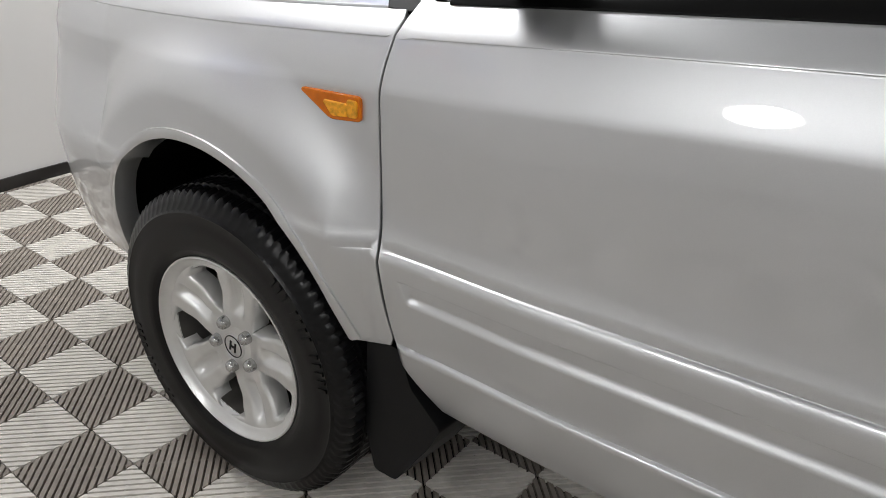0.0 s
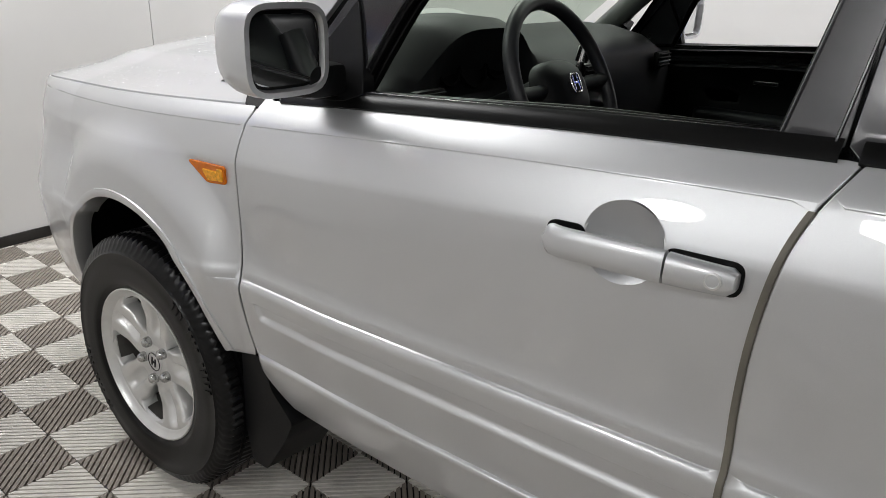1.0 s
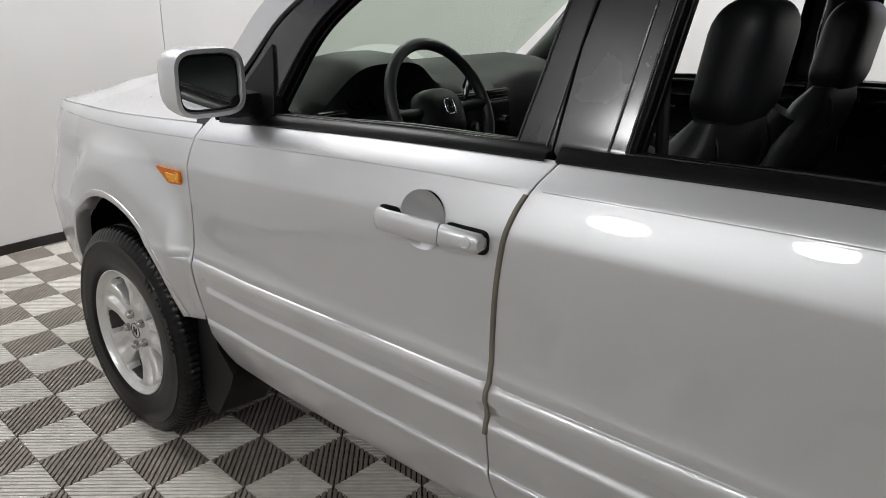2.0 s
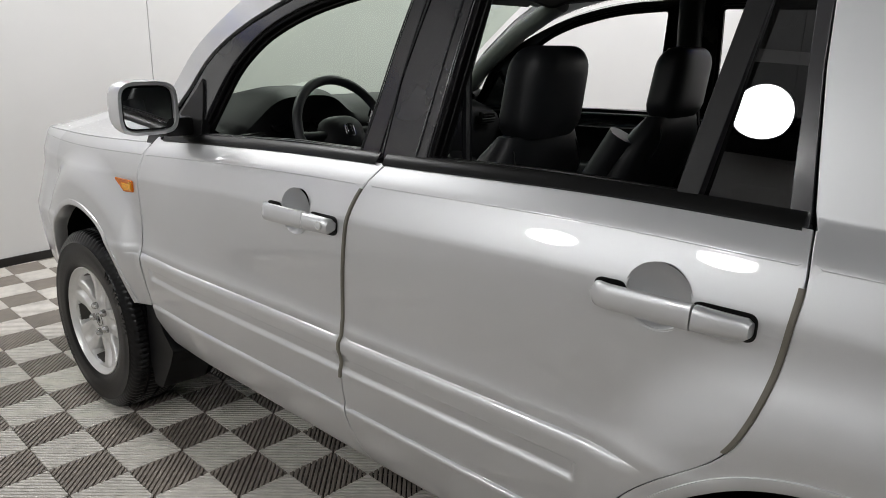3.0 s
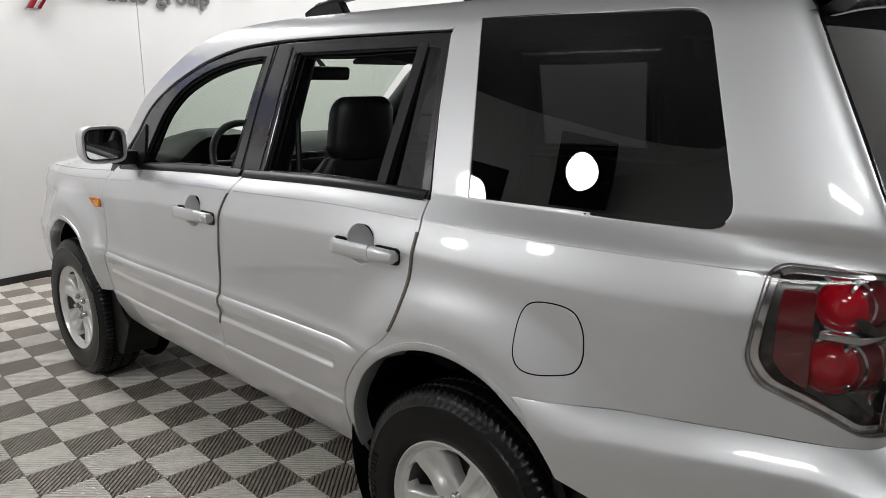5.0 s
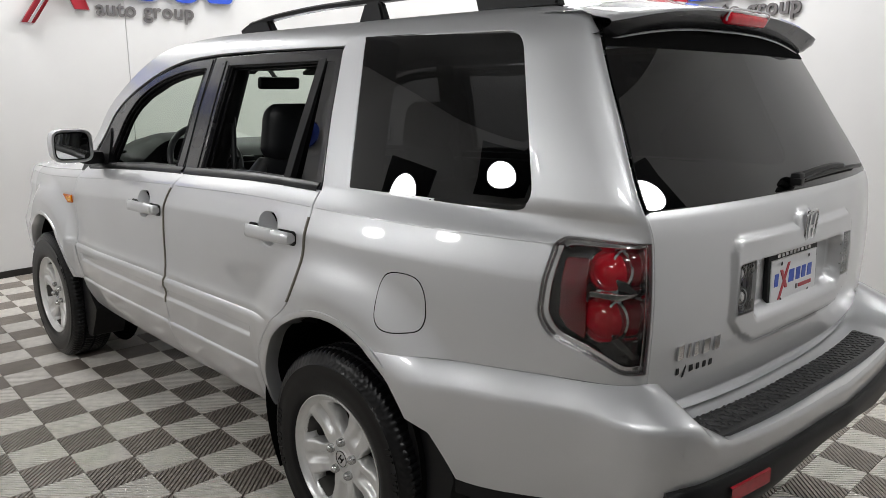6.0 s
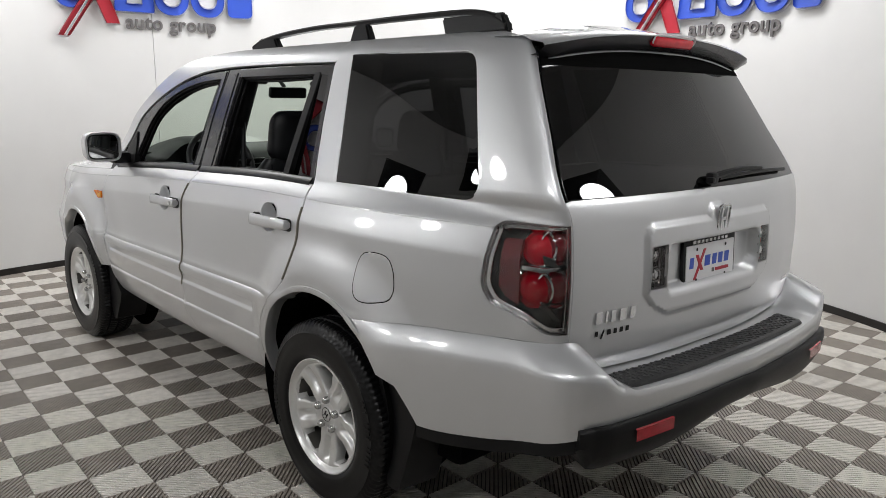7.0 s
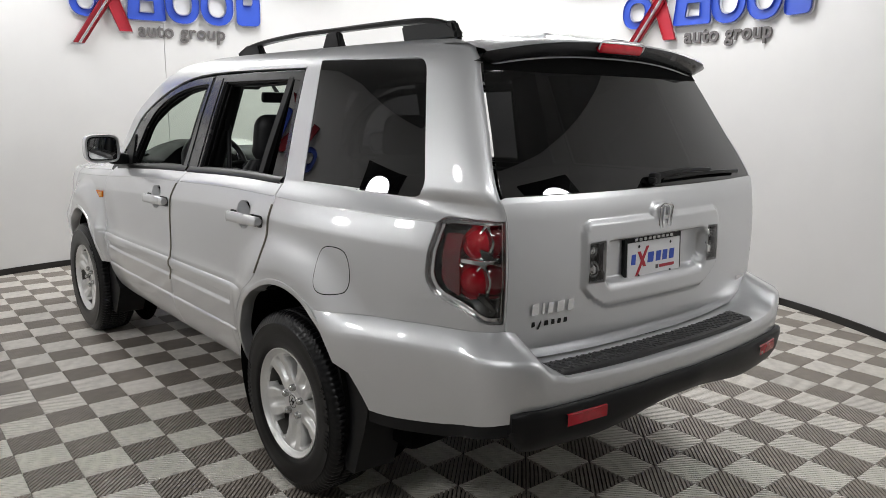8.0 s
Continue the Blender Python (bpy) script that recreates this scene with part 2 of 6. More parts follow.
def panel(name, outer, surf, mat, parent=None, holes=(), us=0.03, vs=(), thick=0.012, lip=0.0025, label="", flip=False, offset=0.0):
    """A sheet-metal, glass or trim panel: an outline with holes in the (u, v) of a surface, with rounded edges turned in by its thickness.
    surf(u, v) gives arrays of places; us: spacing along u; vs: rows along v."""
    loops = [np.array(outer, float)] + [np.array(h, float) for h in holes]
    for k, lp in enumerate(loops):
        keep = np.linalg.norm(lp - np.roll(lp, 1, 0), axis=1) > 1e-4
        lp = lp[keep]
        area = 0.5 * np.sum(lp[:, 0] * np.roll(lp[:, 1], -1) - np.roll(lp[:, 0], -1) * lp[:, 1])
        loops[k] = lp if (area > 0) == (k == 0) else lp[::-1]
    allb = np.concatenate(loops)
    lo, hi = loops[0].min(0), loops[0].max(0)
    gu = np.arange(lo[0] + us * 0.5, hi[0], us) if isinstance(us, float) else np.array(us)
    gv = np.array(vs) if len(vs) else np.arange(lo[1] + us * 0.5, hi[1], us)
    gv = gv[(gv > lo[1]) & (gv < hi[1])]
    q = np.array([(u, v) for v in gv for u in gu]).reshape(-1, 2)
    if len(q):
        ok = inside(loops[0], q)
        for h in loops[1:]:
            ok &= ~inside(h, q)
        q = q[ok]
    if len(q):
        d = np.min(np.linalg.norm(q[:, None] - allb[None], axis=2), axis=1)
        q = q[d > 0.006]
    pts = [Vector(p) for p in np.concatenate([allb, q])]
    edges, n0 = [], 0
    for lp in loops:
        n = len(lp)
        edges += [(n0 + i, n0 + (i + 1) % n) for i in range(n)]
        n0 += n
    v2, _, tri, orig, _, _ = delaunay_2d_cdt(pts, edges, [], 0, 1e-6)
    v2 = np.array([tuple(v) for v in v2])
    tri = np.array([t for t in tri if len(t) == 3])
    cen = v2[tri].mean(1)
    ok = inside(loops[0], cen)
    for h in loops[1:]:
        ok &= ~inside(h, cen)
    tri = tri[ok]

    def place(uv):
        return np.stack(surf(uv[:, 0], uv[:, 1]), 1)

    def normal(uv):
        e = 4e-4
        du = place(uv + (e, 0)) - place(uv - (e, 0))
        dv = place(uv + (0, e)) - place(uv - (0, e))
        n = np.cross(du, dv)
        n /= np.linalg.norm(n, axis=1)[:, None] + 1e-12
        return n, du / (2 * e), dv / (2 * e)

    P, (N, _, _) = place(v2), normal(v2)
    s = -1.0 if flip else 1.0
    N = N * s
    P = P + N * offset
    verts, norms, faces = [P], [N], [t[::-1] if flip else t for t in tri]
    base = len(P)
    for lp in loops:
        p, (n, du, dv) = place(lp), normal(lp)
        n = n * s
        p = p + n * offset
        tan = np.roll(p, -1, 0) - np.roll(p, 1, 0)
        o = np.cross(tan, n) * s
        o /= np.linalg.norm(o, axis=1)[:, None] + 1e-12
        k = len(lp)
        rings = [(p, n), (p + lip * (o * 0.6 - n * 0.3), n * 0.75 + o * 0.66), (p + lip * (o - n), o), (p - n * thick + o * lip, o)]
        st = []
        for rp, rn in rings:
            st.append(base)
            verts.append(rp), norms.append(rn / (np.linalg.norm(rn, axis=1)[:, None] + 1e-12))
            base += k
        for a, b in zip(st, st[1:]):
            for i in range(k):
                j = (i + 1) % k
                f = (a + i, b + i, b + j, a + j)
                faces.append(f[::-1] if flip else f)
    me = mesh_data(name, np.concatenate(verts), faces, mat, np.concatenate(norms))
    return obj(name, me, parent, label)

# ---- the booth ----
CX, CY, RAD, HIGH = 1.64, -0.19, 3.86, 3.5          # round wall about the car


def ring_point(deg, r=RAD):
    a = radians(deg)
    return CX + r * math.cos(a), CY + r * math.sin(a)


def extruded_strip(name, inner, outer_, z0, z1, mat, kind="structure", label="", category=""):
    n = len(inner)
    v = [(*p, z0) for p in inner] + [(*p, z1) for p in inner] + [(*p, z0) for p in outer_] + [(*p, z1) for p in outer_]
    f = []
    for i in range(n - 1):
        f += [(i, i + 1, n + i + 1, n + i), (2 * n + i + 1, 2 * n + i, 3 * n + i, 3 * n + i + 1),
              (n + i, n + i + 1, 3 * n + i + 1, 3 * n + i), (i + 1, i, 2 * n + i, 2 * n + i + 1)]
    f += [(0, n, 3 * n, 2 * n), (n - 1, 3 * n - 1, 4 * n - 1, 2 * n - 1)]
    me = mesh_data(name, v, f, mat)
    me.set_sharp_from_angle(angle=radians(30))
    return tagged(obj(name, me), label, category, "", kind)


A0, A1 = 2.0, 296.0
seam_deg = 169.4
for i, (a, b) in enumerate(((A0, 97.0), (97.0, seam_deg), (seam_deg, A1))):
    degs = np.linspace(a + 0.03, b - 0.03, 56)
    extruded_strip("wall_round_%d" % (i + 1), [ring_point(d) for d in degs], [ring_point(d, RAD + 0.1) for d in degs], 0, HIGH, WALL,
                   label="curved white painted booth wall panel", category="wall")
    extruded_strip("baseboard_%d" % (i + 1), [ring_point(d, RAD - 0.012) for d in degs], [ring_point(d, RAD - 0.001) for d in degs], 0, 0.055, SKIRT,
                   label="black skirting strip along the curved wall", category="baseboard")
# the hall outside the booth's mouth
xe, ye_ = ring_point(A0)
xs, ys = ring_point(A1)
hall = [(xe, ye_), (xe + 0.6, ye_ - 0.2), (8.5, -1.0), (8.5, -7.0), (-2.5, -7.0), (xs - 0.9, ys - 0.9), (xs, ys)]
for i, (a, b) in enumerate(zip(hall, hall[1:])):
    n = Vector((a[1] - b[1], b[0] - a[0])).normalized() * 0.1
    extruded_strip("wall_hall_%d" % (i + 1), [a, b], [tuple(Vector(a) + n), tuple(Vector(b) + n)], 0, HIGH, WALL,
                   label="plain painted wall outside the booth", category="wall")
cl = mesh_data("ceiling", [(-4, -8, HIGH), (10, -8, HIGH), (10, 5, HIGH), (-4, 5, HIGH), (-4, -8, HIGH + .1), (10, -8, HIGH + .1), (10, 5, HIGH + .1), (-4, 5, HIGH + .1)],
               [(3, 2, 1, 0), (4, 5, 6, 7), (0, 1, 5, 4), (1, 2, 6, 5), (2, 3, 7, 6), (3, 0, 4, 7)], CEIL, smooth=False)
tagged(obj("ceiling", cl), "flat dark grey ceiling over the booth", "ceiling", "", "structure")

# ---- floor of ribbed tiles ----
SQ, FTURN, FX, FY = 0.19725, -2.2, -0.0007, -0.0624       # side of a square, turn, one corner
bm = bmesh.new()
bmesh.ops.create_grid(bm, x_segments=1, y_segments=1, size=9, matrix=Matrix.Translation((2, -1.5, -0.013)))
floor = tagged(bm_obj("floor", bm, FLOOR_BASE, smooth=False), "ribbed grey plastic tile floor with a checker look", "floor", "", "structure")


def rib_square(verts, faces, ox, oy, way):
    """Ribs along one diagonal of a square, clipped to it."""
    d, n = SQ * math.sqrt(2) * 0.985, 16
    u = np.array((1, way)) / math.sqrt(2)
    v = np.array((-u[1], u[0]))
    c = np.array((ox + SQ / 2, oy + SQ / 2))
    w = d / n * 0.33
    for k in range(n):
        t = (k + 0.5 - n / 2) * d / n
        ends = []
        for e in (t - w, t + w):
            h = d / 2 - abs(e)
            ends.append((c + v * e - u * h, c + v * e + u * h))
        (a, b), (e, f) = ends
        top, low = 0.0, -0.011
        s = len(verts)
        for z, g in ((top, 0.0), (low, -0.0012)):
            for p, sg in ((a, -1), (b, -1), (f, 1), (e, 1)):
                q = p + v * sg * -g
                verts.append((q[0], q[1], z))
        faces += [(s, s + 1, s + 2, s + 3), (s + 1, s, s + 4, s + 5), (s + 3, s + 2, s + 6, s + 7), (s, s + 3, s + 7, s + 4), (s + 2, s + 1, s + 5, s + 6)]
    # cross bar under the ribs
    a, b = c - v * d * 0.48, c + v * d * 0.48
    s = len(verts)
    for p, sg in ((a, -1), (b, -1), (b, 1), (a, 1)):
        q = p + u * sg * 0.0022
        verts.append((q[0], q[1], -0.003))
    faces.append((s, s + 1, s + 2, s + 3))


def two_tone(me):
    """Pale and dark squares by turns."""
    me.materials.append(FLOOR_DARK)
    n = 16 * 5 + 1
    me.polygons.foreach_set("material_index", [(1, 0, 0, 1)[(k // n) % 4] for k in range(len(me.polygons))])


tv, tf = [], []
for i in (0, 1):
    for j in (0, 1):
        rib_square(tv, tf, i * SQ, j * SQ, 1 if (i + j) % 2 else -1)
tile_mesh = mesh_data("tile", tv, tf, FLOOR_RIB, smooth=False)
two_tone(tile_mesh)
turn = Matrix.Translation((FX, FY, 0)) @ Matrix.Rotation(radians(FTURN), 4, "Z")
far_v, far_f = [], []
spots = []
for i in range(-12, 20):
    for j in range(-16, 14):
        c = turn @ Vector(((2 * i + 1) * SQ, (2 * j + 1) * SQ, 0))
        if (c.x - CX) ** 2 + (c.y - CY) ** 2 < (RAD + 0.2) ** 2 or (c.y < -1.5 and -2.0 < c.x < 8 and c.y > -5.0):
            spots.append((abs(c.x - 2.2) * 0.9 + abs(c.y + 0.6), i, j))
spots.sort()
for k, (_, i, j) in enumerate(spots):
    m = turn @ Matrix.Translation((2 * i * SQ, 2 * j * SQ, 0))
    if k < 300:
        obj("tile", tile_mesh, floor, m=m)
    else:
        s = len(far_v)
        far_v += [tuple(m @ Vector(v)) for v in tv]
        far_f += [tuple(q + s for q in f) for f in tf]
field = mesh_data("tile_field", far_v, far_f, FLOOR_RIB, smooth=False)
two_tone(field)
tagged(obj("tile_field", field, floor), kind="stuff")

# ---- the car: shape of the body ----
YC = 0.042                                             # the car's middle plane
W_TAB = pchip((0.28, 0.36, 0.42, 0.50, 0.56, 0.65, 0.72, 0.765, 0.80, 0.85, 0.90, 0.95, 1.00, 1.05, 1.072, 1.079, 1.086, 1.093, 1.11, 1.13, 1.15, 1.165, 1.19, 1.215, 1.228, 1.25, 1.30, 1.40, 1.50, 1.60, 1.67, 1.70, 1.73, 1.76),
              (0.74, 0.80, 0.838, 0.866, 0.880, 0.890, 0.895, 0.896, 0.8895, 0.8860, 0.8850, 0.8846, 0.8840, 0.8829, 0.8819, 0.8808, 0.8791, 0.8769, 0.8711, 0.8634, 0.8548, 0.8476, 0.828, 0.806, 0.7945, 0.7875, 0.7725, 0.7395, 0.7055, 0.6715, 0.647, 0.632, 0.605, 0.555))
BELT = pchip((-0.95, 0.0, 0.43, 0.8, 1.2, 1.6, 2.3, 4.0), (-0.165, -0.115, -0.088, -0.062, -0.038, -0.022, 0.0, 0.0))
ARCH_F, ARCH_R, R_ARCH = (-0.026, 0.424), (2.69, 0.43), 0.410


def flare(x, z):
    f = 0
    for (cx, cz) in (ARCH_F, ARCH_R):
        d = np.hypot(x - cx, np.maximum(z - cz, -0.05) * 1.0)
        dip, r0, r1 = (0.012, 0.075, 0.215) if cx < 1 else (0.0, 0.050, 0.225)
        f = f + (1 - sstep(0.33, 0.45, x) if cx < 1 else sstep(2.18, 2.42, x)) * (0.037 + dip) * (1 - sstep(R_ARCH + r0, R_ARCH + r1, d)) - dip * (1 - sstep(R_ARCH + 0.20, R_ARCH + 0.46, d)) * (1 - sstep(0.40, 0.9, x))
    return f


def width(x, z):
    """Half-width of the body at x along the car and height z."""
    x, z = np.asarray(x, float), np.asarray(z, float)
    k = sstep(0.55, 1.10, z) * (1 - sstep(1.28, 1.5, z))
    w = W_TAB(z - BELT(x) * k)
    up = sstep(1.18, 1.27, z)
    flat = 0.073 * np.maximum(x - 2.607, 0) ** 2
    w = w - (1 - up) * 0.15 * np.maximum(x - 2.65, 0) ** 2 - up * flat - 0.16 * np.maximum(0.15 - x, 0) ** 2
    v = z - BELT(x) * k
    w = w + 0.0022 * sstep(1.1625, 1.1645, v) * (1 - sstep(1.18, 1.215, v))                    # thin shoulder line
    door = (0.25 * sstep(0.345, 0.385, x) + 0.75 * sstep(0.405, 0.424, x)) * (1 - sstep(2.26, 2.36, x))
    w = w + 0.013 * door * np.sqrt(1 - np.clip((v - 0.730) / 0.0245, 0, 1) ** 2)               # rounded ledge under the crease
    end = 0.25 * (0.70 - v)
    emb = sstep(0.470 + end, 0.484 + end, x) * (1 - sstep(2.195, 2.21, x))
    w = w - 0.009 * emb * (1 - sstep(0.6975, 0.7015, v)) * sstep(0.650, 0.670, v)              # pressed groove
    low = sstep(0.45, 0.47, x) * (1 - sstep(2.22, 2.25, x))
    w = w + 0.010 * low * np.sqrt(1 - np.clip((v - 0.537) / 0.013, 0, 1) ** 2)                 # sill ledge
    return w + flare(x, z) * (1 - sstep(0.95, 1.1, z))


X_EDGE = pchip((0.28, 0.60, 0.83, 1.0, 1.184, 1.235, 1.26, 1.35, 1.45, 1.60, 1.69, 1.78), (3.58, 3.645, 3.66, 3.665, 3.653, 3.640, 3.627, 3.5785, 3.5245, 3.4435, 3.395, 3.346))
Y_EDGE = pchip((0.28, 0.83, 1.184, 1.26, 1.45, 1.69, 1.78), (0.69, 0.672, 0.670, 0.680, 0.628, 0.548, 0.50))
S0, S1 = 3.36, 3.78


def askew(y):
    """The tail runs back a little towards its far side."""
    d = np.asarray(y, float) + 0.05
    return 0.0375 * (d + np.sqrt(d * d + 0.01))


def tail_x(y, z):
    e, ye = X_EDGE(z), Y_EDGE(z)
    crown = 0.090 - 0.03 * sstep(1.2, 1.7, z)
    return e + askew(y) + crown * (1 - ((y - YC) / (ye + YC)) ** 2)


def lean(z):
    """How far the rear pillar leans forward at height z."""
    d = np.asarray(z, float) - 1.27
    return 0.46 * 0.5 * (np.sqrt(d * d + 0.0009) + d) - 0.003


def skin_s(x, z):
    """Where the skin unrolled has the place x along the car, at height z."""
    a, b = 2.4, 3.9
    for _ in range(40):
        m_ = 0.5 * (a + b)
        a, b = (m_, b) if float(side(np.array(m_), np.array(z))[0]) < x else (a, m_)
    return 0.5 * (a + b)


def side(s, z):
    """The body's skin unrolled: s runs along the side, round the rear corner and on across the tail."""
    s, z = np.broadcast_arrays(np.asarray(s, float), np.asarray(z, float))
    shift = lean(z)
    xs_ = np.minimum(s, S0)
    x = xs_ - shift * sstep(2.75, S0, xs_)
    y = -width(x, z)
    # rear corner
    e, ye = X_EDGE(z), Y_EDGE(z)
    x0 = S0 - shift
    y0 = -width(x0, z)
    tb = 2 * (0.090 - 0.03 * sstep(1.2, 1.7, z)) / (ye + YC)
    k0 = 0.60 * (e - x0)
    k1 = 0.55 * np.abs(-ye - y0)
    t = np.clip((s - S0) / (S1 - S0), 0, 1)
    b = [(1 - t) ** 3, 3 * t * (1 - t) ** 2, 3 * t * t * (1 - t), t ** 3]
    cxx = b[0] * x0 + b[1] * (x0 + k0) + b[2] * (e - tb * k1) + b[3] * e
    cyy = b[0] * y0 + b[1] * (y0 + (0.30 - 0.23 * sstep(1.18, 1.27, z)) * k0) + b[2] * (-ye - k1) + b[3] * -ye
    yt = -ye + (s - S1)
    x = np.where(s <= S0, x, np.where(s <= S1, cxx, tail_x(yt, z)))
    y = np.where(s <= S0, y, np.where(s <= S1, cyy, yt))
    # front corner
    sf = -0.42
    t = np.clip((sf - s) / 0.55, 0, 1)
    yf = -width(np.full_like(z, sf), z)
    nose = -0.955 + 0.045 * sstep(0.86, 0.93, z) + 0.07 * sstep(0.90, 1.05, z)
    b = [(1 - t) ** 3, 3 * t * (1 - t) ** 2, 3 * t * t * (1 - t), t ** 3]
    fx = b[0] * sf + b[1] * (sf - 0.36) + b[2] * nose + b[3] * (nose - 0.03)
    fy = b[0] * yf + b[1] * (yf + 0.03) + b[2] * (-0.72) + b[3] * (-0.30)
    x = np.where(s < sf, fx, x)
    y = np.where(s < sf, fy, y)
    return x, y, z


def side_off(d):
    """The same skin moved outward by d."""
    def f(s, z):
        e = 5e-4
        p = np.stack(side(s, z), -1)
        du = np.stack(side(np.asarray(s) + e, z), -1) - np.stack(side(np.asarray(s) - e, z), -1)
        dv = np.stack(side(s, np.asarray(z) + e), -1) - np.stack(side(s, np.asarray(z) - e), -1)
        n = np.cross(du, dv)
        n /= np.linalg.norm(n, axis=-1)[..., None] + 1e-12
        q = p + n * d
        return q[..., 0], q[..., 1], q[..., 2]
    return f


def glazed(f):
    """A flat-drawn side glass that keeps its lean down to the sill."""
    def g(s, z):
        s, z = np.broadcast_arrays(np.asarray(s, float), np.asarray(z, float))
        z0 = np.maximum(z, 1.29)
        x, y, _ = f(s, z0)
        ya, yb = f(s, np.full_like(z, 1.29))[1], f(s, np.full_like(z, 1.37))[1]
        c = np.full_like(z, 2.68)
        even = ya + (f(c, np.full_like(z, 1.37))[1] - f(c, np.full_like(z, 1.29))[1]) / 0.08 * (z - 1.29)
        return x, 0.5 * (y + (yb - ya) / 0.08 * (z - z0)) + 0.5 * even, z
    return g


def steeper(f, sgn):
    """A pane stood a little more upright."""
    def g(s, z):
        x, y, z = f(s, z)
        return x, y + sgn * 0.048 * (z - 1.48), z
    return g


def mirrored(f):
    def g(u, v):
        x, y, z = f(u, v)
        y = 2 * YC - y
        return x + askew(y) * sstep(3.0, 3.6, x), y, z
    return g


def drawn_back(P):
    """Move the rear points of a sheet with the tail's skew."""
    P = np.array(P, float)
    P[..., 0] += askew(P[..., 1]) * sstep(3.2, 3.6, P[..., 0])
    return P


def belt_k(z):
    return sstep(0.55, 1.10, z) * (1 - sstep(1.28, 1.5, z))


def follow(s, v):
    """Height on the skin of the line that keeps its distance v to the rising belt."""
    z = v
    for _ in range(24):
        z = v + BELT(s) * belt_k(z)
    return z


def skewed(f):
    return lambda s, v: f(s, follow(np.asarray(s, float), np.asarray(v, float)))


def skew(pts):
    return [(x, float(z - BELT(x) * belt_k(z))) for x, z in pts]


car = tagged(new("car"), "silver metallic sport utility vehicle, its door windows wound down", "car")
ROWS_LOW = sorted(set(np.round(np.concatenate([np.arange(0.36, 1.06, 0.03), np.arange(0.535, 0.553, 0.0017), np.arange(0.646, 0.676, 0.003), np.arange(0.682, 0.696, 0.005), np.arange(0.696, 0.704, 0.001), [0.712, 0.722], np.arange(0.728, 0.748, 0.003), np.arange(0.748, 0.767, 0.0014), np.arange(1.066, 1.098, 0.0035), np.arange(1.10, 1.16, 0.009), [1.1605, 1.1625, 1.1635, 1.1645, 1.166, 1.170], np.arange(1.176, 1.24, 0.008)]), 4)))
COLS = sorted(set(np.round(np.concatenate([np.arange(0.40, 2.60, 0.03), [0.464, 0.473, 0.476, 0.479, 0.485], [2.190, 2.1985, 2.2025, 2.2065, 2.213]]), 4)))
FINE = sorted(set(np.round(np.concatenate([np.arange(0.40, 1.06, 0.016), np.arange(0.728, 0.748, 0.003), np.arange(0.748, 0.766, 0.0014), [q for q in ROWS_LOW if q > 1.06]]), 4)))
ROWS_UP = list(np.round(np.arange(1.15, 1.76, 0.025), 4))


def belt(x):
    return 1.213 + float(BELT(x))


def arch(c, a0, a1, n=40, r=R_ARCH):
    return [(c[0] + r * math.cos(radians(a)), c[1] + r * math.sin(radians(a))) for a in np.linspace(a0, a1, n)]


SEAM_F = spline([(0.445, 1.140), (0.425, 1.08), (0.416, 1.0), (0.414, 0.92), (0.417, 0.82), (0.425, 0.73), (0.437, 0.62), (0.452, 0.541), (0.475, 0.49), (0.535, 0.42)])
SEAM_B = spline([(1.575, belt(1.56)), (1.540, 1.13), (1.518, 1.06), (1.505, 0.955), (1.503, 0.85), (1.508, 0.752), (1.507, 0.62), (1.512, 0.547), (1.528, 0.47), (1.560, 0.39)])
SEAM_R = spline([(2.535, belt(2.5)), (2.548, 1.15), (2.546, 1.075), (2.533, 0.969), (2.506, 0.881), (2.465, 0.822), (2.385, 0.757), (2.318, 0.687), (2.266, 0.601), (2.248, 0.503), (2.262, 0.40)])
G = 0.0040                                             # half a shut line


def moved(pts, d):
    return [(x + d, z) for x, z in pts]


def cup_hole(x, z):
    return [(x + 0.0615 * math.cos(a), z + 0.0595 * math.sin(a)) for a in np.linspace(0, math.tau, 40, endpoint=False)]


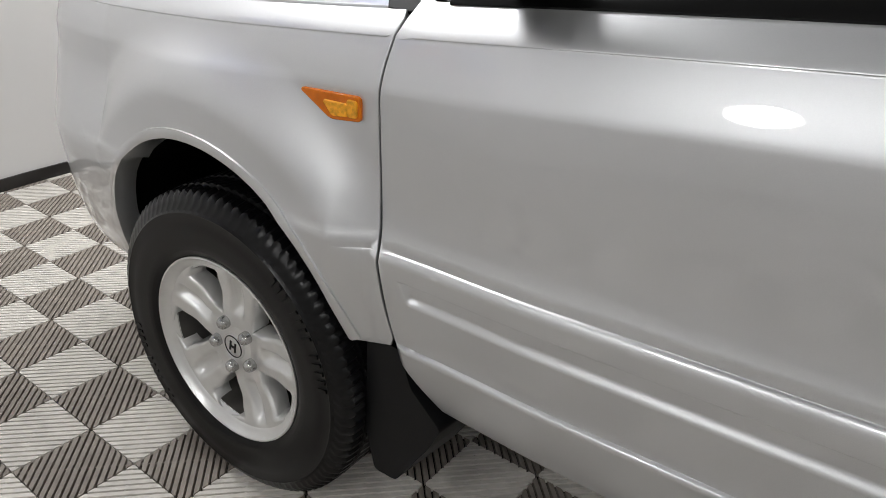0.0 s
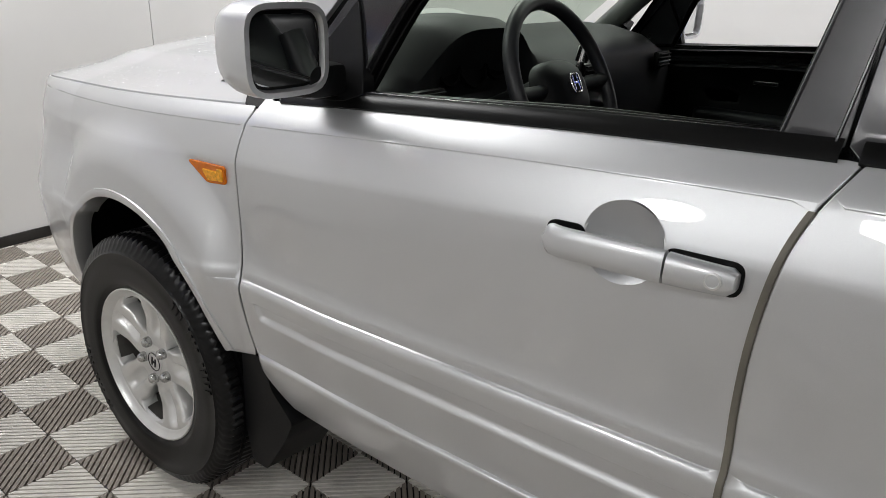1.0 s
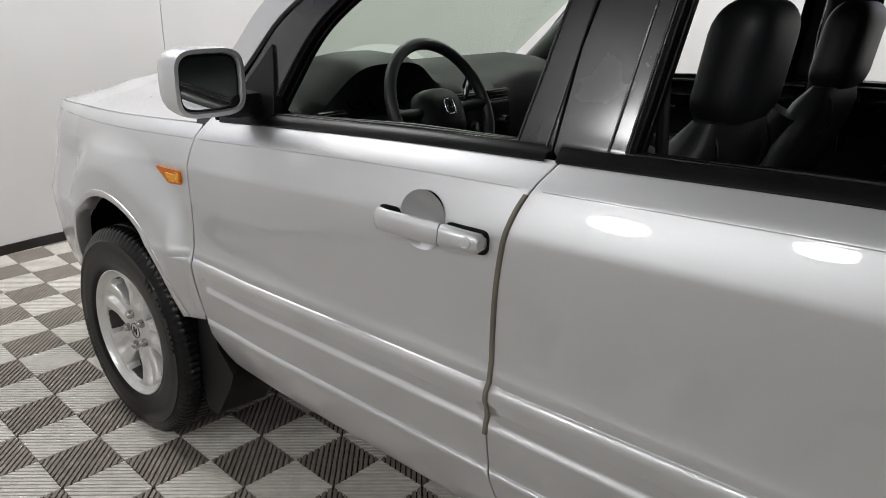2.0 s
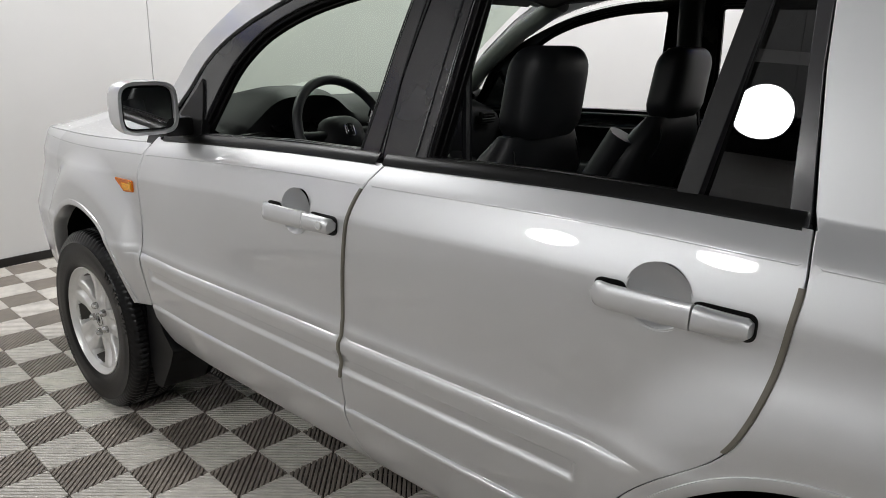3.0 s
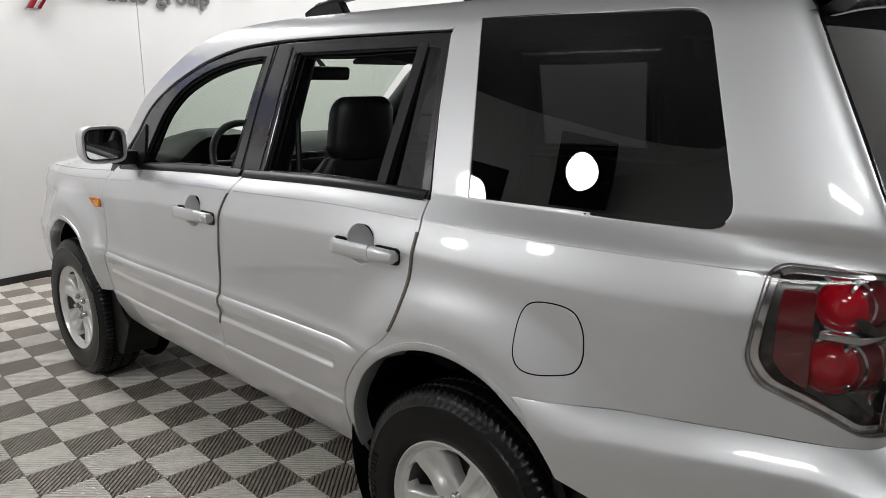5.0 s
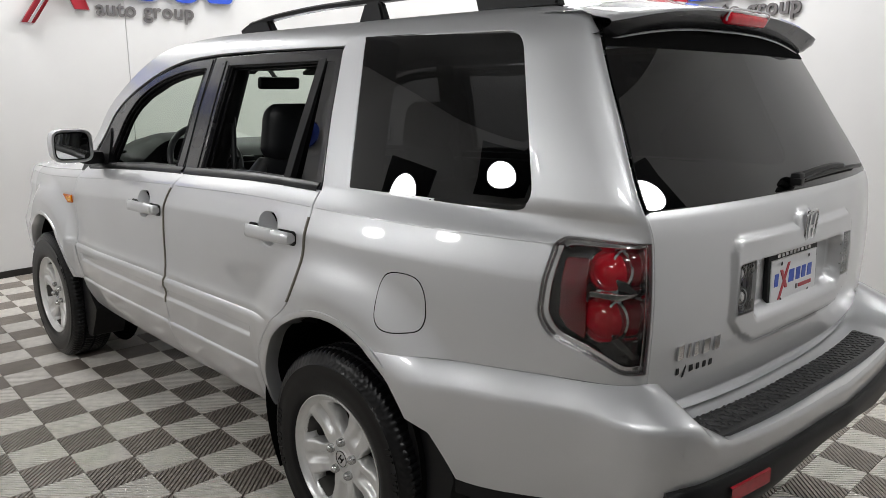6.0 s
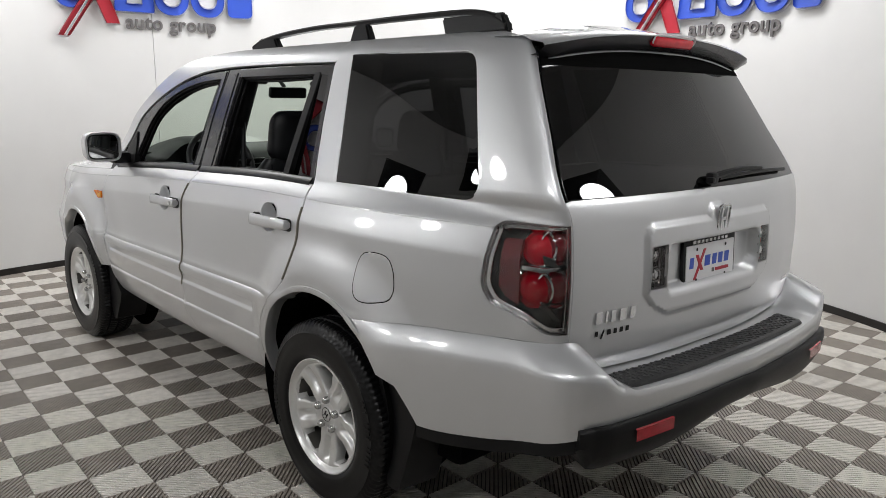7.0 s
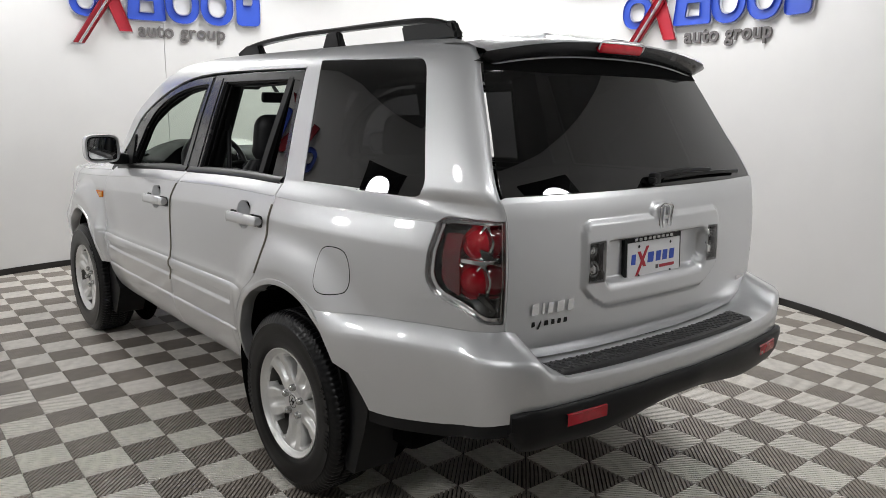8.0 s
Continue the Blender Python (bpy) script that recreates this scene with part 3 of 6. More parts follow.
def body_side(sgn):
    f = side if sgn < 0 else mirrored(side)
    fl = sgn > 0
    kw = dict(flip=fl)
    # doors
    fd = moved(SEAM_F, G)[::-1] + [(x, belt(x)) for x in np.linspace(0.47, 1.555, 40)] + moved(SEAM_B, -G) + line([(1.54, 0.39), (0.56, 0.415)], 0.03)[1:-1]
    rd = moved(SEAM_B, G)[::-1] + [(x, belt(x)) for x in np.linspace(1.60, 2.52, 34)] + moved(SEAM_R, -G) + line([(2.24, 0.385), (1.58, 0.388)], 0.03)[1:-1]
    d1 = panel("front_door", skew(fd), skewed(f), SILVER, car, holes=[skew(cup_hole(1.309, 1.040))], vs=ROWS_LOW, us=COLS, **kw)
    d2 = panel("rear_door", skew(rd), skewed(f), SILVER, car, holes=[skew(cup_hole(2.325, 1.067))], vs=ROWS_LOW, us=COLS, **kw)
    # front fender
    top = [(x, belt(x) - 0.012) for x in np.linspace(-0.80, 0.424, 40)]
    fe = arch(ARCH_F, 16, 150) + spline([(-0.44, 0.72), (-0.50, 0.80), (-0.58, 0.88), (-0.74, 0.93)]) + top + [p for p in moved(SEAM_F, -G) if 0.55 < p[1] < belt(0.42) - 0.016] + [(0.440, 0.540)]
    panel("fender", skew(fe), skewed(f), SILVER, car, vs=FINE, us=0.016, **kw)
    # nose: bumper cover
    nb = arch(ARCH_F, 188, 151) + spline([(-0.442, 0.725), (-0.502, 0.805), (-0.582, 0.885), (-0.742, 0.925), (-0.97, 0.93)]) + line([(-0.97, 0.92), (-0.97, 0.36)])[1:] 
    panel("front_bumper", nb, f, SILVER, car, us=0.03, **kw)
    hl = line([(-0.62, 0.91), (-0.76, 0.935), (-0.97, 0.935), (-0.97, 1.03), (-0.82, 1.04), (-0.72, 1.02), (-0.62, 0.91)], 0.03)[:-1]
    panel("headlight", hl, f, CLEAR_LAMP, car, us=0.03, label="clear headlight with an amber corner", **kw)
    # rear quarter with the two pillars round its window
    q = moved(SEAM_R, G)[::-1] + line([(2.542, 1.213), (2.53, 1.24), (2.492, 1.46), (2.470, 1.66)], 0.03) + [(x, 1.757) for x in np.linspace(2.47, 3.30, 26)]
    edge = line([(3.50, 1.752), (3.70, 1.725), (3.772, 1.68), (3.772, 1.45), (3.772, 1.265), (3.775, 1.18), (3.775, 0.865), (3.775, 0.845)], 0.03)
    bl = spline([(3.775, 0.845), (3.6, 0.842), (3.46, 0.838), (3.30, 0.828), (3.11, 0.812), (2.93, 0.795)])
    q = q + edge + bl[1:] + arch(ARCH_R, 63, 184) + [(2.282, 0.36), (2.270, 0.36)]
    qp = panel("quarter_panel", q, f, SILVER, car, holes=[QGLASS, TAIL_LAMP], vs=sorted(set(FINE) | set(ROWS_UP)), us=0.018, **kw)
    # added near-black sheet that gives the shut lines their shade
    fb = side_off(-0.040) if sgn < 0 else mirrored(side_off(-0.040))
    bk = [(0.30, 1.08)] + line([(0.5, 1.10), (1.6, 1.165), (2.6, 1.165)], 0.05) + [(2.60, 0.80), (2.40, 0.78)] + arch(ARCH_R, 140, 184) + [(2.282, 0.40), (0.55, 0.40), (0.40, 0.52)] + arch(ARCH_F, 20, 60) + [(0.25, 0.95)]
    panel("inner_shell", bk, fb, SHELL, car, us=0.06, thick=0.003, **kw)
    # cant rail over the doors, from the windscreen pillar to the quarter
    rail = spline([(0.47, 1.195), (0.54, 1.268), (0.66, 1.395), (0.80, 1.487), (0.95, 1.556), (1.12, 1.613), (1.33, 1.655), (1.55, 1.672), (1.8, 1.678), (2.2, 1.678), (2.466, 1.676)])
    up = [(2.466, 1.757), (2.0, 1.757), (1.5, 1.752), (1.2, 1.722), (1.0, 1.67), (0.8, 1.575), (0.6, 1.435), (0.50, 1.335), (0.415, 1.24)]
    panel("roof_rail_panel", rail + spline(up), f, SILVER, car, us=0.03, vs=ROWS_UP, **kw)
    # black frames of the doors
    f1 = spline([(0.475, 1.148), (0.545, 1.225), (0.67, 1.375), (0.81, 1.468), (0.96, 1.536), (1.13, 1.594), (1.34, 1.636), (1.50, 1.650), (1.605, 1.655)]) + line([(1.605, 1.655), (1.553, 1.38), (1.545, 1.205)], 0.03)[1:]
    f1 += [(x, belt(x) + 0.003) for x in np.linspace(1.52, 0.49, 36)]
    panel("window_frame", f1, f, GLOSS_BLACK, d1, holes=[FO], us=0.03, vs=ROWS_UP, thick=0.05, label="black front door window frame", **kw)
    f2 = line([(1.553, 1.205), (1.563, 1.38), (1.617, 1.658)], 0.03) + line([(1.617, 1.658), (2.0, 1.664), (2.465, 1.664)], 0.03)[1:] + line([(2.465, 1.66), (2.484, 1.46), (2.520, 1.24), (2.524, 1.216)], 0.03) + [(x, belt(x) + 0.003) for x in np.linspace(2.5, 1.57, 30)]
    panel("window_frame", f2, f, GLOSS_BLACK, d2, holes=[RO, RQ], us=0.03, vs=ROWS_UP, thick=0.05, label="black rear door window frame", **kw)
    panel("fixed_glass", RQ_IN, steeper(glazed(f), sgn), PRIVACY, d2, us=0.05, offset=-0.012, thick=0.004, label="fixed dark tinted glass", **kw)
    panel("quarter_glass", QG_IN, glazed(f), PRIVACY, car, us=0.05, offset=-0.004, thick=0.004, label="dark tinted rear side window", **kw)
    return d1, d2, qp


CLEAR_LAMP = shader("headlight_lens", (0.72, 0.58, 0.38), 0.08, coat=1.0, stain=0.1, stain_scale=10)
QG_XZ = rounded([(2.664, 1.232), (3.362, 1.240), (3.204, 1.692), (2.570, 1.696)], [0.008, 0.07, 0.055, 0.008])
QGLASS = [(skin_s(x, z), z) for x, z in QG_XZ]
QG_IN = [(s_ + (0.005 if s_ > 3 else -0.004), z_ + (0.004 if z_ > 1.45 else -0.004)) for s_, z_ in QGLASS]
TAIL_LAMP = rounded([(3.418, 1.187), (3.768, 1.187), (3.768, 0.866), (3.645, 0.866), (3.428, 0.935), (3.400, 0.985)], [0.035, 0.004, 0.004, 0.03, 0.04, 0.06])
FO = rounded([(0.690, belt(0.690) + 0.028), (1.472, belt(1.47) + 0.024), (1.549, 1.622), (1.32, 1.609), (1.11, 1.565), (0.945, 1.498), (0.775, 1.358)], [0.004, 0.004, 0.02, 0.1, 0.1, 0.1, 0.1])
RO = rounded([(1.695, belt(1.7) + 0.024), (2.300, belt(2.3) + 0.020), (2.352, 1.632), (1.735, 1.628)], [0.004, 0.004, 0.01, 0.02])
RQ = rounded([(2.335, belt(2.34) + 0.018), (2.492, belt(2.5) + 0.018), (2.445, 1.625), (2.385, 1.630)], 0.006)
RQ_IN = rounded([(2.330, belt(2.34) + 0.014), (2.496, belt(2.5) + 0.014), (2.449, 1.630), (2.381, 1.634)], 0.006)
left = body_side(-1)
right = body_side(1)


# roof and bonnet
def roof_z(x, y):
    c = pchip((0.85, 1.05, 1.25, 1.6, 2.2, 2.9, 3.3, 3.5), (1.60, 1.695, 1.755, 1.792, 1.806, 1.806, 1.792, 1.78))(x)
    return c - 0.050 * (np.abs(y - YC) / 0.56) ** 2.4


def roof(u, v):
    return u, v, roof_z(u, v)


ro = rounded([(1.0, YC - 0.585), (3.34, YC - 0.575), (3.38, YC), (3.34, YC + 0.575), (1.0, YC + 0.585), (0.95, YC)], [0.05, 0.04, 0.3, 0.04, 0.05, 0.3])
panel("roof", ro, roof, SILVER, car, us=0.06)


ss_ = np.linspace(-0.97, 0.40, 120)
HOOD_X, HOOD_Y, HOOD_Z = side(ss_, np.array([belt(max(q, -0.8)) - 0.010 for q in ss_]))


def hood(u, v):
    """v runs from one fender's edge to the other."""
    hw = np.interp(u, HOOD_X, YC - HOOD_Y) - 0.004
    ze = np.interp(u, HOOD_X, HOOD_Z)
    up = 0.095 * (1 - np.abs(v) ** 2.2) + 0.012 * (1 - sstep(0.66, 0.80, np.abs(v)))
    return u, YC + v * hw, ze + up * sstep(-0.93, -0.55, u) + 0.002


ho = rounded([(-0.80, -0.995), (0.40, -0.995), (0.40, 0.995), (-0.80, 0.995), (-0.86, 0.5), (-0.86, -0.5)], [0.03, 0.02, 0.02, 0.03, 0.05, 0.05])
panel("bonnet", ho, hood, SILVER, car, us=0.04)




# ---- wheels ----
def make_wheel():
    w = new("wheel")
    R = 0.3665
    # tyre, with its outer face towards -y
    prof = [(0.098, 0.200), (0.108, 0.210), (0.1125, 0.222), (0.1135, 0.224), (0.1140, 0.240), (0.1165, 0.265), (0.1165, 0.285), (0.1145, 0.308), (0.1155, 0.3115), (0.1105, 0.3165), (0.106, 0.332), (0.099, 0.344), (0.091, 0.3515)]
    prof = [(h, 0.2165 + (r - 0.200) * 0.940) for h, r in prof]
    out = [(-h, r) for h, r in prof]
    tread = [(-0.088, R - 0.004), (-0.075, R - 0.002), (-0.062, R - 0.001), (-0.060, R - 0.009), (-0.052, R - 0.009), (-0.050, R), (-0.006, R), (-0.004, R - 0.009), (0.004, R - 0.009), (0.006, R), (0.050, R), (0.052, R - 0.009), (0.060, R - 0.009), (0.062, R - 0.001), (0.075, R - 0.002), (0.088, R - 0.004)]
    full = out + tread + prof[::-1]
    seg, nf = 288, len(full)
    V, F = [], []
    for k in range(seg):
        a_ = k * math.tau / seg
        for h, r in full:
            dr, tw = 0.0, 0.0
            if r > R - 0.012 and abs(h) < 0.091:
                tw = 0.35 * h if abs(h) > 0.05 else 0.9 * abs(h) - 0.02
                ph = (k + (1 if h > 0 else 0)) % 3
                if abs(h) > 0.061 and ph == 0:
                    dr = -0.0065
                elif 0.005 < abs(h) < 0.051 and ph == 1:
                    dr = -0.004
            elif r > 0.336 and k % 3 == 0:
                tw, dr = 0.35 * h, -0.0035
            elif r > 0.336:
                tw = 0.35 * h
            V.append(((r + dr) * math.cos(a_ + tw), h, (r + dr) * math.sin(a_ + tw)))
    for k in range(seg):
        for q in range(nf - 1):
            F.append((k * nf + q, k * nf + q + 1, ((k + 1) % seg) * nf + q + 1, ((k + 1) % seg) * nf + q))
    me = mesh_data("tyre", V, F, TYRE)
    me.set_sharp_from_angle(angle=radians(28))
    tyre = obj("tyre", me, w, "black road tyre with block tread")
    V, F = [], []
    for k in range(26):
        a_ = radians(200 + k * 3.4) if k < 12 else radians(20 + (k - 12) * 3.4)
        if k in (4, 9, 17, 22):
            continue
        s_ = len(V)
        for yy in (-0.1150, -0.1185):
            for rr, da in ((0.296, -0.014), (0.318, -0.012), (0.318, 0.012), (0.296, 0.014)):
                V.append((rr * math.cos(a_ + da), yy, rr * math.sin(a_ + da)))
        F += [(s_ + 4, s_ + 5, s_ + 6, s_ + 7)] + [(s_ + q, s_ + (q + 1) % 4, s_ + 4 + (q + 1) % 4, s_ + 4 + q) for q in range(4)]
    tagged(obj("sidewall_mark", mesh_data("sidewall_mark", V, F, TYRE, smooth=False), tyre), kind="stuff")
    # rim barrel and lip
    lip = [(-0.06, 0.185), (-0.085, 0.196), (-0.100, 0.206), (-0.108, 0.2065), (-0.109, 0.203), (-0.104, 0.199), (-0.098, 0.1955), (-0.094, 0.190), (-0.086, 0.180), (-0.080, 0.178)]
    K = 1.075
    rim = bm_obj("rim", lathe([(h, r * K) for h, r in lip], 96), ALLOY, w, "silver five-spoke alloy rim")
    bm_obj("rim_barrel", lathe([(-0.082, 0.1785 * K), (-0.05, 0.176 * K), (0.05, 0.174 * K), (0.09, 0.19 * K)], 72), BARREL, w, "dusty inside of the rim")
    # spokes
    for k in range(5):
        nr, nt = 22, 25
        rs = np.linspace(0.046, 0.190, nr)
        V, F = [], []
        for i, r in enumerate(rs):
            hw = 0.0455 + 0.010 * sstep(0.10, 0.16, r)
            a = min(math.radians(36), math.asin(min(hw / r, 0.99)))
            a = a + (math.radians(36) - a) * float(sstep(0.170, 0.188, r)) ** 1.5
            y_face = -0.074 - 0.004 * float(sstep(0.07, 0.10, r)) - 0.012 * float(sstep(0.12, 0.185, r))
            for j in range(nt):
                t = -1 + 2 * j / (nt - 1)
                th = t * a
                y = y_face
                dd = abs(t) * min(hw, r * math.sin(a))
                y += 0.019 * math.exp(-(dd / 0.0145) ** 4) * float(sstep(0.075, 0.10, r)) * (1 - float(sstep(0.165, 0.18, r)))     # groove down the middle
                if abs(t) > 0.9 and 0.075 < r < 0.183:
                    y += 0.008 * (abs(t) - 0.9) / 0.1
                V.append((K * r * math.cos(th), y, K * r * math.sin(th)))
        for i in range(nr - 1):
            for j in range(nt - 1):
                F.append((i * nt + j, i * nt + j + 1, (i + 1) * nt + j + 1, (i + 1) * nt + j))
        b0 = len(V)
        for e in (0, nt - 1):
            for i in range(nr):
                x, y, z = V[i * nt + e]
                V.append((x * 0.985, y + 0.040, z * 0.985))
            for i in range(nr - 1):
                f = (i * nt + e, (i + 1) * nt + e, b0 + i + 1, b0 + i)
                F.append(f if e == 0 else f[::-1])
            b0 = len(V)
        me = mesh_data("spoke", V, F, ALLOY)
        me.set_sharp_from_angle(angle=radians(42))
        obj("spoke", me, w, m=Matrix.Rotation(-radians(90 + 72 * k), 4, "Y"))
    hub = lathe([(-0.060, 0.052), (-0.074, 0.050), (-0.0755, 0.046), (-0.076, 0.036), (-0.0765, 0.032), (-0.080, 0.030), (-0.0815, 0.024), (-0.082, 0.0)], 40)
    cap = bm_obj("centre_cap", hub, ALLOY, w, "silver centre cap with an embossed badge")
    bars = joined(box((0.005, 0.003, 0.026), (-0.0075, -0.0825, 0), 0.0008, 1), box((0.005, 0.003, 0.026), (0.0075, -0.0825, 0), 0.0008, 1), box((0.011, 0.003, 0.005), (0, -0.0825, 0), 0.0008, 1))
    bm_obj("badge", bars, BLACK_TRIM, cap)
    bm_obj("badge_ring", lathe([(-0.0800, 0.0275), (-0.0825, 0.0272), (-0.0825, 0.0255), (-0.0800, 0.0252)], 36), BLACK_TRIM, cap)
    nut = mesh_data("lug_nut", *[list(q) for q in (lambda bmx: ([tuple(v.co) for v in bmx.verts], [[v.index for v in f.verts] for f in bmx.faces]))(nut_bm())], GREY_LENS, smooth=True)
    for k in range(5):
        a = radians(126 + 72 * k)
        obj("lug_nut", nut, w, m=Matrix.Translation((0.0580 * math.cos(a), -0.078, 0.0580 * math.sin(a))))
    bm_obj("brake_disc", lathe([(-0.020, 0.0), (-0.020, 0.150), (0.004, 0.150), (0.004, 0.0)], 48), DARK_METAL, w, "rusty brake disc behind the spokes")
    bm_obj("brake_drum", lathe([(-0.034, 0.0), (-0.034, 0.075), (-0.020, 0.080)], 32), DARK_METAL, w)
    bm_obj("brake_caliper", box((0.07, 0.06, 0.12), (0.135, -0.01, 0.03), 0.012), DARK_METAL, w)
    return w


def nut_bm():
    bm = lathe([(0.008, 0.0150), (-0.006, 0.0148), (-0.012, 0.0128), (-0.016, 0.0085), (-0.018, 0.004), (-0.0185, 0.0005)], 14)
    bm.verts.index_update()
    return bm


wheel = make_wheel()
wheel.parent = car
WY = 0.811
wheel.matrix_basis = Matrix.Translation((0.006, -WY, 0.3635)) @ Matrix.Rotation(radians(12), 4, "Y")
for x, sgn, rot in ((2.72, -1, 36), (0.006, 1, 0), (2.72, 1, 50)):
    m = Matrix.Translation((x, -WY if sgn < 0 else 2 * YC + WY, 0.3635)) @ Matrix.Rotation(radians(rot), 4, "Y")
    if sgn > 0:
        m = m @ Matrix.Rotation(math.pi, 4, "Z")
    copy_thing(wheel, m)
# wheel wells, their deep shade put into a near-black colour
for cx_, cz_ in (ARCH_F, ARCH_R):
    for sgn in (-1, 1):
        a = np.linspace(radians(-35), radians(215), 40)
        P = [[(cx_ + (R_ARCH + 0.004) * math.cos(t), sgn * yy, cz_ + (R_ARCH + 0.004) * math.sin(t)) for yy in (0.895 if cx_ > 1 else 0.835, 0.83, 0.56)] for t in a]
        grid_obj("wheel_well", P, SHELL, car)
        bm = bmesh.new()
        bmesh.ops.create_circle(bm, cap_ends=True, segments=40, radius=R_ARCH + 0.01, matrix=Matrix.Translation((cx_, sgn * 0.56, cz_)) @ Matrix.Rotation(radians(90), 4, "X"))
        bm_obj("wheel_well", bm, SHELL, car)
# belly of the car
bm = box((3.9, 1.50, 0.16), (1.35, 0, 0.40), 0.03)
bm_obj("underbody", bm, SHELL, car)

# ---- lamps of the booth, with added fill ----
LAMP_GLOW = glow("lamp_diffuser", (1.0, 1.0, 1.0), 34.0)
# the three at height 3.0 are added as fill; the others show in reflections
for x, y, zl in ((4.99, 0.68, 2.40), (0.744, 3.152, 3.0), (-1.356, 1.54, 3.0), (0.36, -3.31, 2.31), (1.34, -3.64, 2.83), (4.636, -1.92, 3.0)):
    t = tagged(new("studio_lamp"), "round white studio or fill lamp on a black square back plate", "lamp", "studio lamps")
    t.matrix_basis = look((x, y, zl), (CX, CY, 1.3))
    bm_obj("back_plate", box((0.62, 0.62, 0.05), (0, 0, 0.06), 0.008), BLACK_TRIM, t)
    bm_obj("lamp_ring", lathe([(0.035, 0.190), (-0.004, 0.187), (-0.006, 0.179), (0.0, 0.175)], 48, axis="z"), BLACK_TRIM, t)
    bm = bmesh.new()
    bmesh.ops.create_circle(bm, cap_ends=True, segments=48, radius=0.18)
    bm_obj("diffuser", bm, LAMP_GLOW, t, "glowing white diffuser")
    inv = t.matrix_basis.inverted()
    out = Vector((x - CX, y - CY, 0)).normalized()
    hold = Vector((x, y, zl)) + out * 0.08
    far = Vector((x, y, HIGH + 0.02)) if x > 4 and y < 0 else Vector((CX, CY, zl)) + out * (RAD + 0.02)
    bm_obj("bracket", tube([inv @ hold, inv @ far], 0.015, 8), BLACK_TRIM, t)
# added fill panels, not known fittings, kept out of the paint's reflections
FILL_GLOW = glow("fill_panel_glow", (1.0, 1.0, 1.0), 16.5)
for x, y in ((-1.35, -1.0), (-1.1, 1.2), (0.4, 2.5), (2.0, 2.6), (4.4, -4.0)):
    t = tagged(new("ceiling_light"), "added rectangular fill light panel on the ceiling", "ceiling light", "ceiling lights")
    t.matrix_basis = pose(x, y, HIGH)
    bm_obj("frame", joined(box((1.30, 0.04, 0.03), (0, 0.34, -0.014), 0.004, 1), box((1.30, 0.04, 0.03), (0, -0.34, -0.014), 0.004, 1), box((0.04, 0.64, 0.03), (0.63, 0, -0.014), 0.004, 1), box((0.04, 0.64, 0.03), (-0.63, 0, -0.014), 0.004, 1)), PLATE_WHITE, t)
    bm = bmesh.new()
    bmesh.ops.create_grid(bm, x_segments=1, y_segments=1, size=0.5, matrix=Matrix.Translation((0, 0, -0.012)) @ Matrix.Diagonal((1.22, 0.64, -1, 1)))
    bm_obj("diffuser", bm, FILL_GLOW, t, "glowing white diffuser", smooth=False)


# ---- rear of the car ----
def rbox(y, z, hy, hz, r):
    """Distance to a rounded rectangle: negative inside."""
    qy, qz = np.abs(y) - hy + r, np.abs(z) - hz + r
    return np.hypot(np.maximum(qy, 0), np.maximum(qz, 0)) + np.minimum(np.maximum(qy, qz), 0) - r


YP = 0.0                                               # middle of the plate recess


def tail_relief(y, z):
    e = y - YP
    hy = 0.308 + 0.080 * sstep(0.865, 0.955, z)
    pad = np.minimum(rbox(e, z - 1.018, hy, 0.152, 0.05), rbox(e, z - 1.160, 0.062, 0.052, 0.05))
    up = 0.014 * (1 - sstep(-0.018, 0.004, pad))
    pocket = rbox(e, z - 1.012, 0.292, 0.090, 0.04)
    soft = 0.020 + 0.05 * (1 - sstep(0.93, 1.0, z))
    down = 0.045 * (1 - sstep(-soft, 0.0, pocket))
    return up - down


def tail(y, z):
    return tail_x(y, z) + tail_relief(y, z) - 0.012 * (1 - sstep(0.735, 0.78, z)), y, z


def tail_flat(y, z):
    return tail_x(y, z), y, z


def tg_edge(z, k=1.0):
    return (float(Y_EDGE(z)) + YC) * k - 0.002


zs = np.linspace(0.845, 1.250, 18)
tg = [(YC + 0.64 * t, 0.726 + 0.010 * t * t) for t in np.linspace(-1, 1, 40)] + [(YC + 0.69, 0.80)] + [(YC + tg_edge(z), z) for z in zs]
tg += [(YC + y, 1.255) for y in np.linspace(0.70, -0.70, 40)] + [(YC - tg_edge(z), z) for z in zs[::-1]] + [(YC - 0.69, 0.80)]
REV = [rounded([(YP + sg * 0.290, 0.962), (YP + sg * 0.370, 0.962), (YP + sg * 0.366, 1.098), (YP + sg * 0.290, 1.102)], 0.008) for sg in (-1, 1)]
gate = panel("tailgate", tg, tail, SILVER, car, holes=REV, us=0.0095, label="silver tailgate with a pressed plate recess")
e58 = float(Y_EDGE(1.258)) + YC
gl = [(YC + t * e58, 1.259) for t in np.linspace(-0.985, 0.985, 30)] + [(YC + tg_edge(z, 0.985), z) for z in np.linspace(1.27, 1.675, 18)]
gl += [(YC + t * (float(Y_EDGE(1.684)) + YC), 1.684) for t in np.linspace(0.985, -0.985, 26)] + [(YC - tg_edge(z, 0.985), z) for z in np.linspace(1.675, 1.27, 18)]
panel("rear_window", gl, tail_flat, PRIVACY, gate, us=0.05, thick=0.004, label="dark tinted tailgate glass")
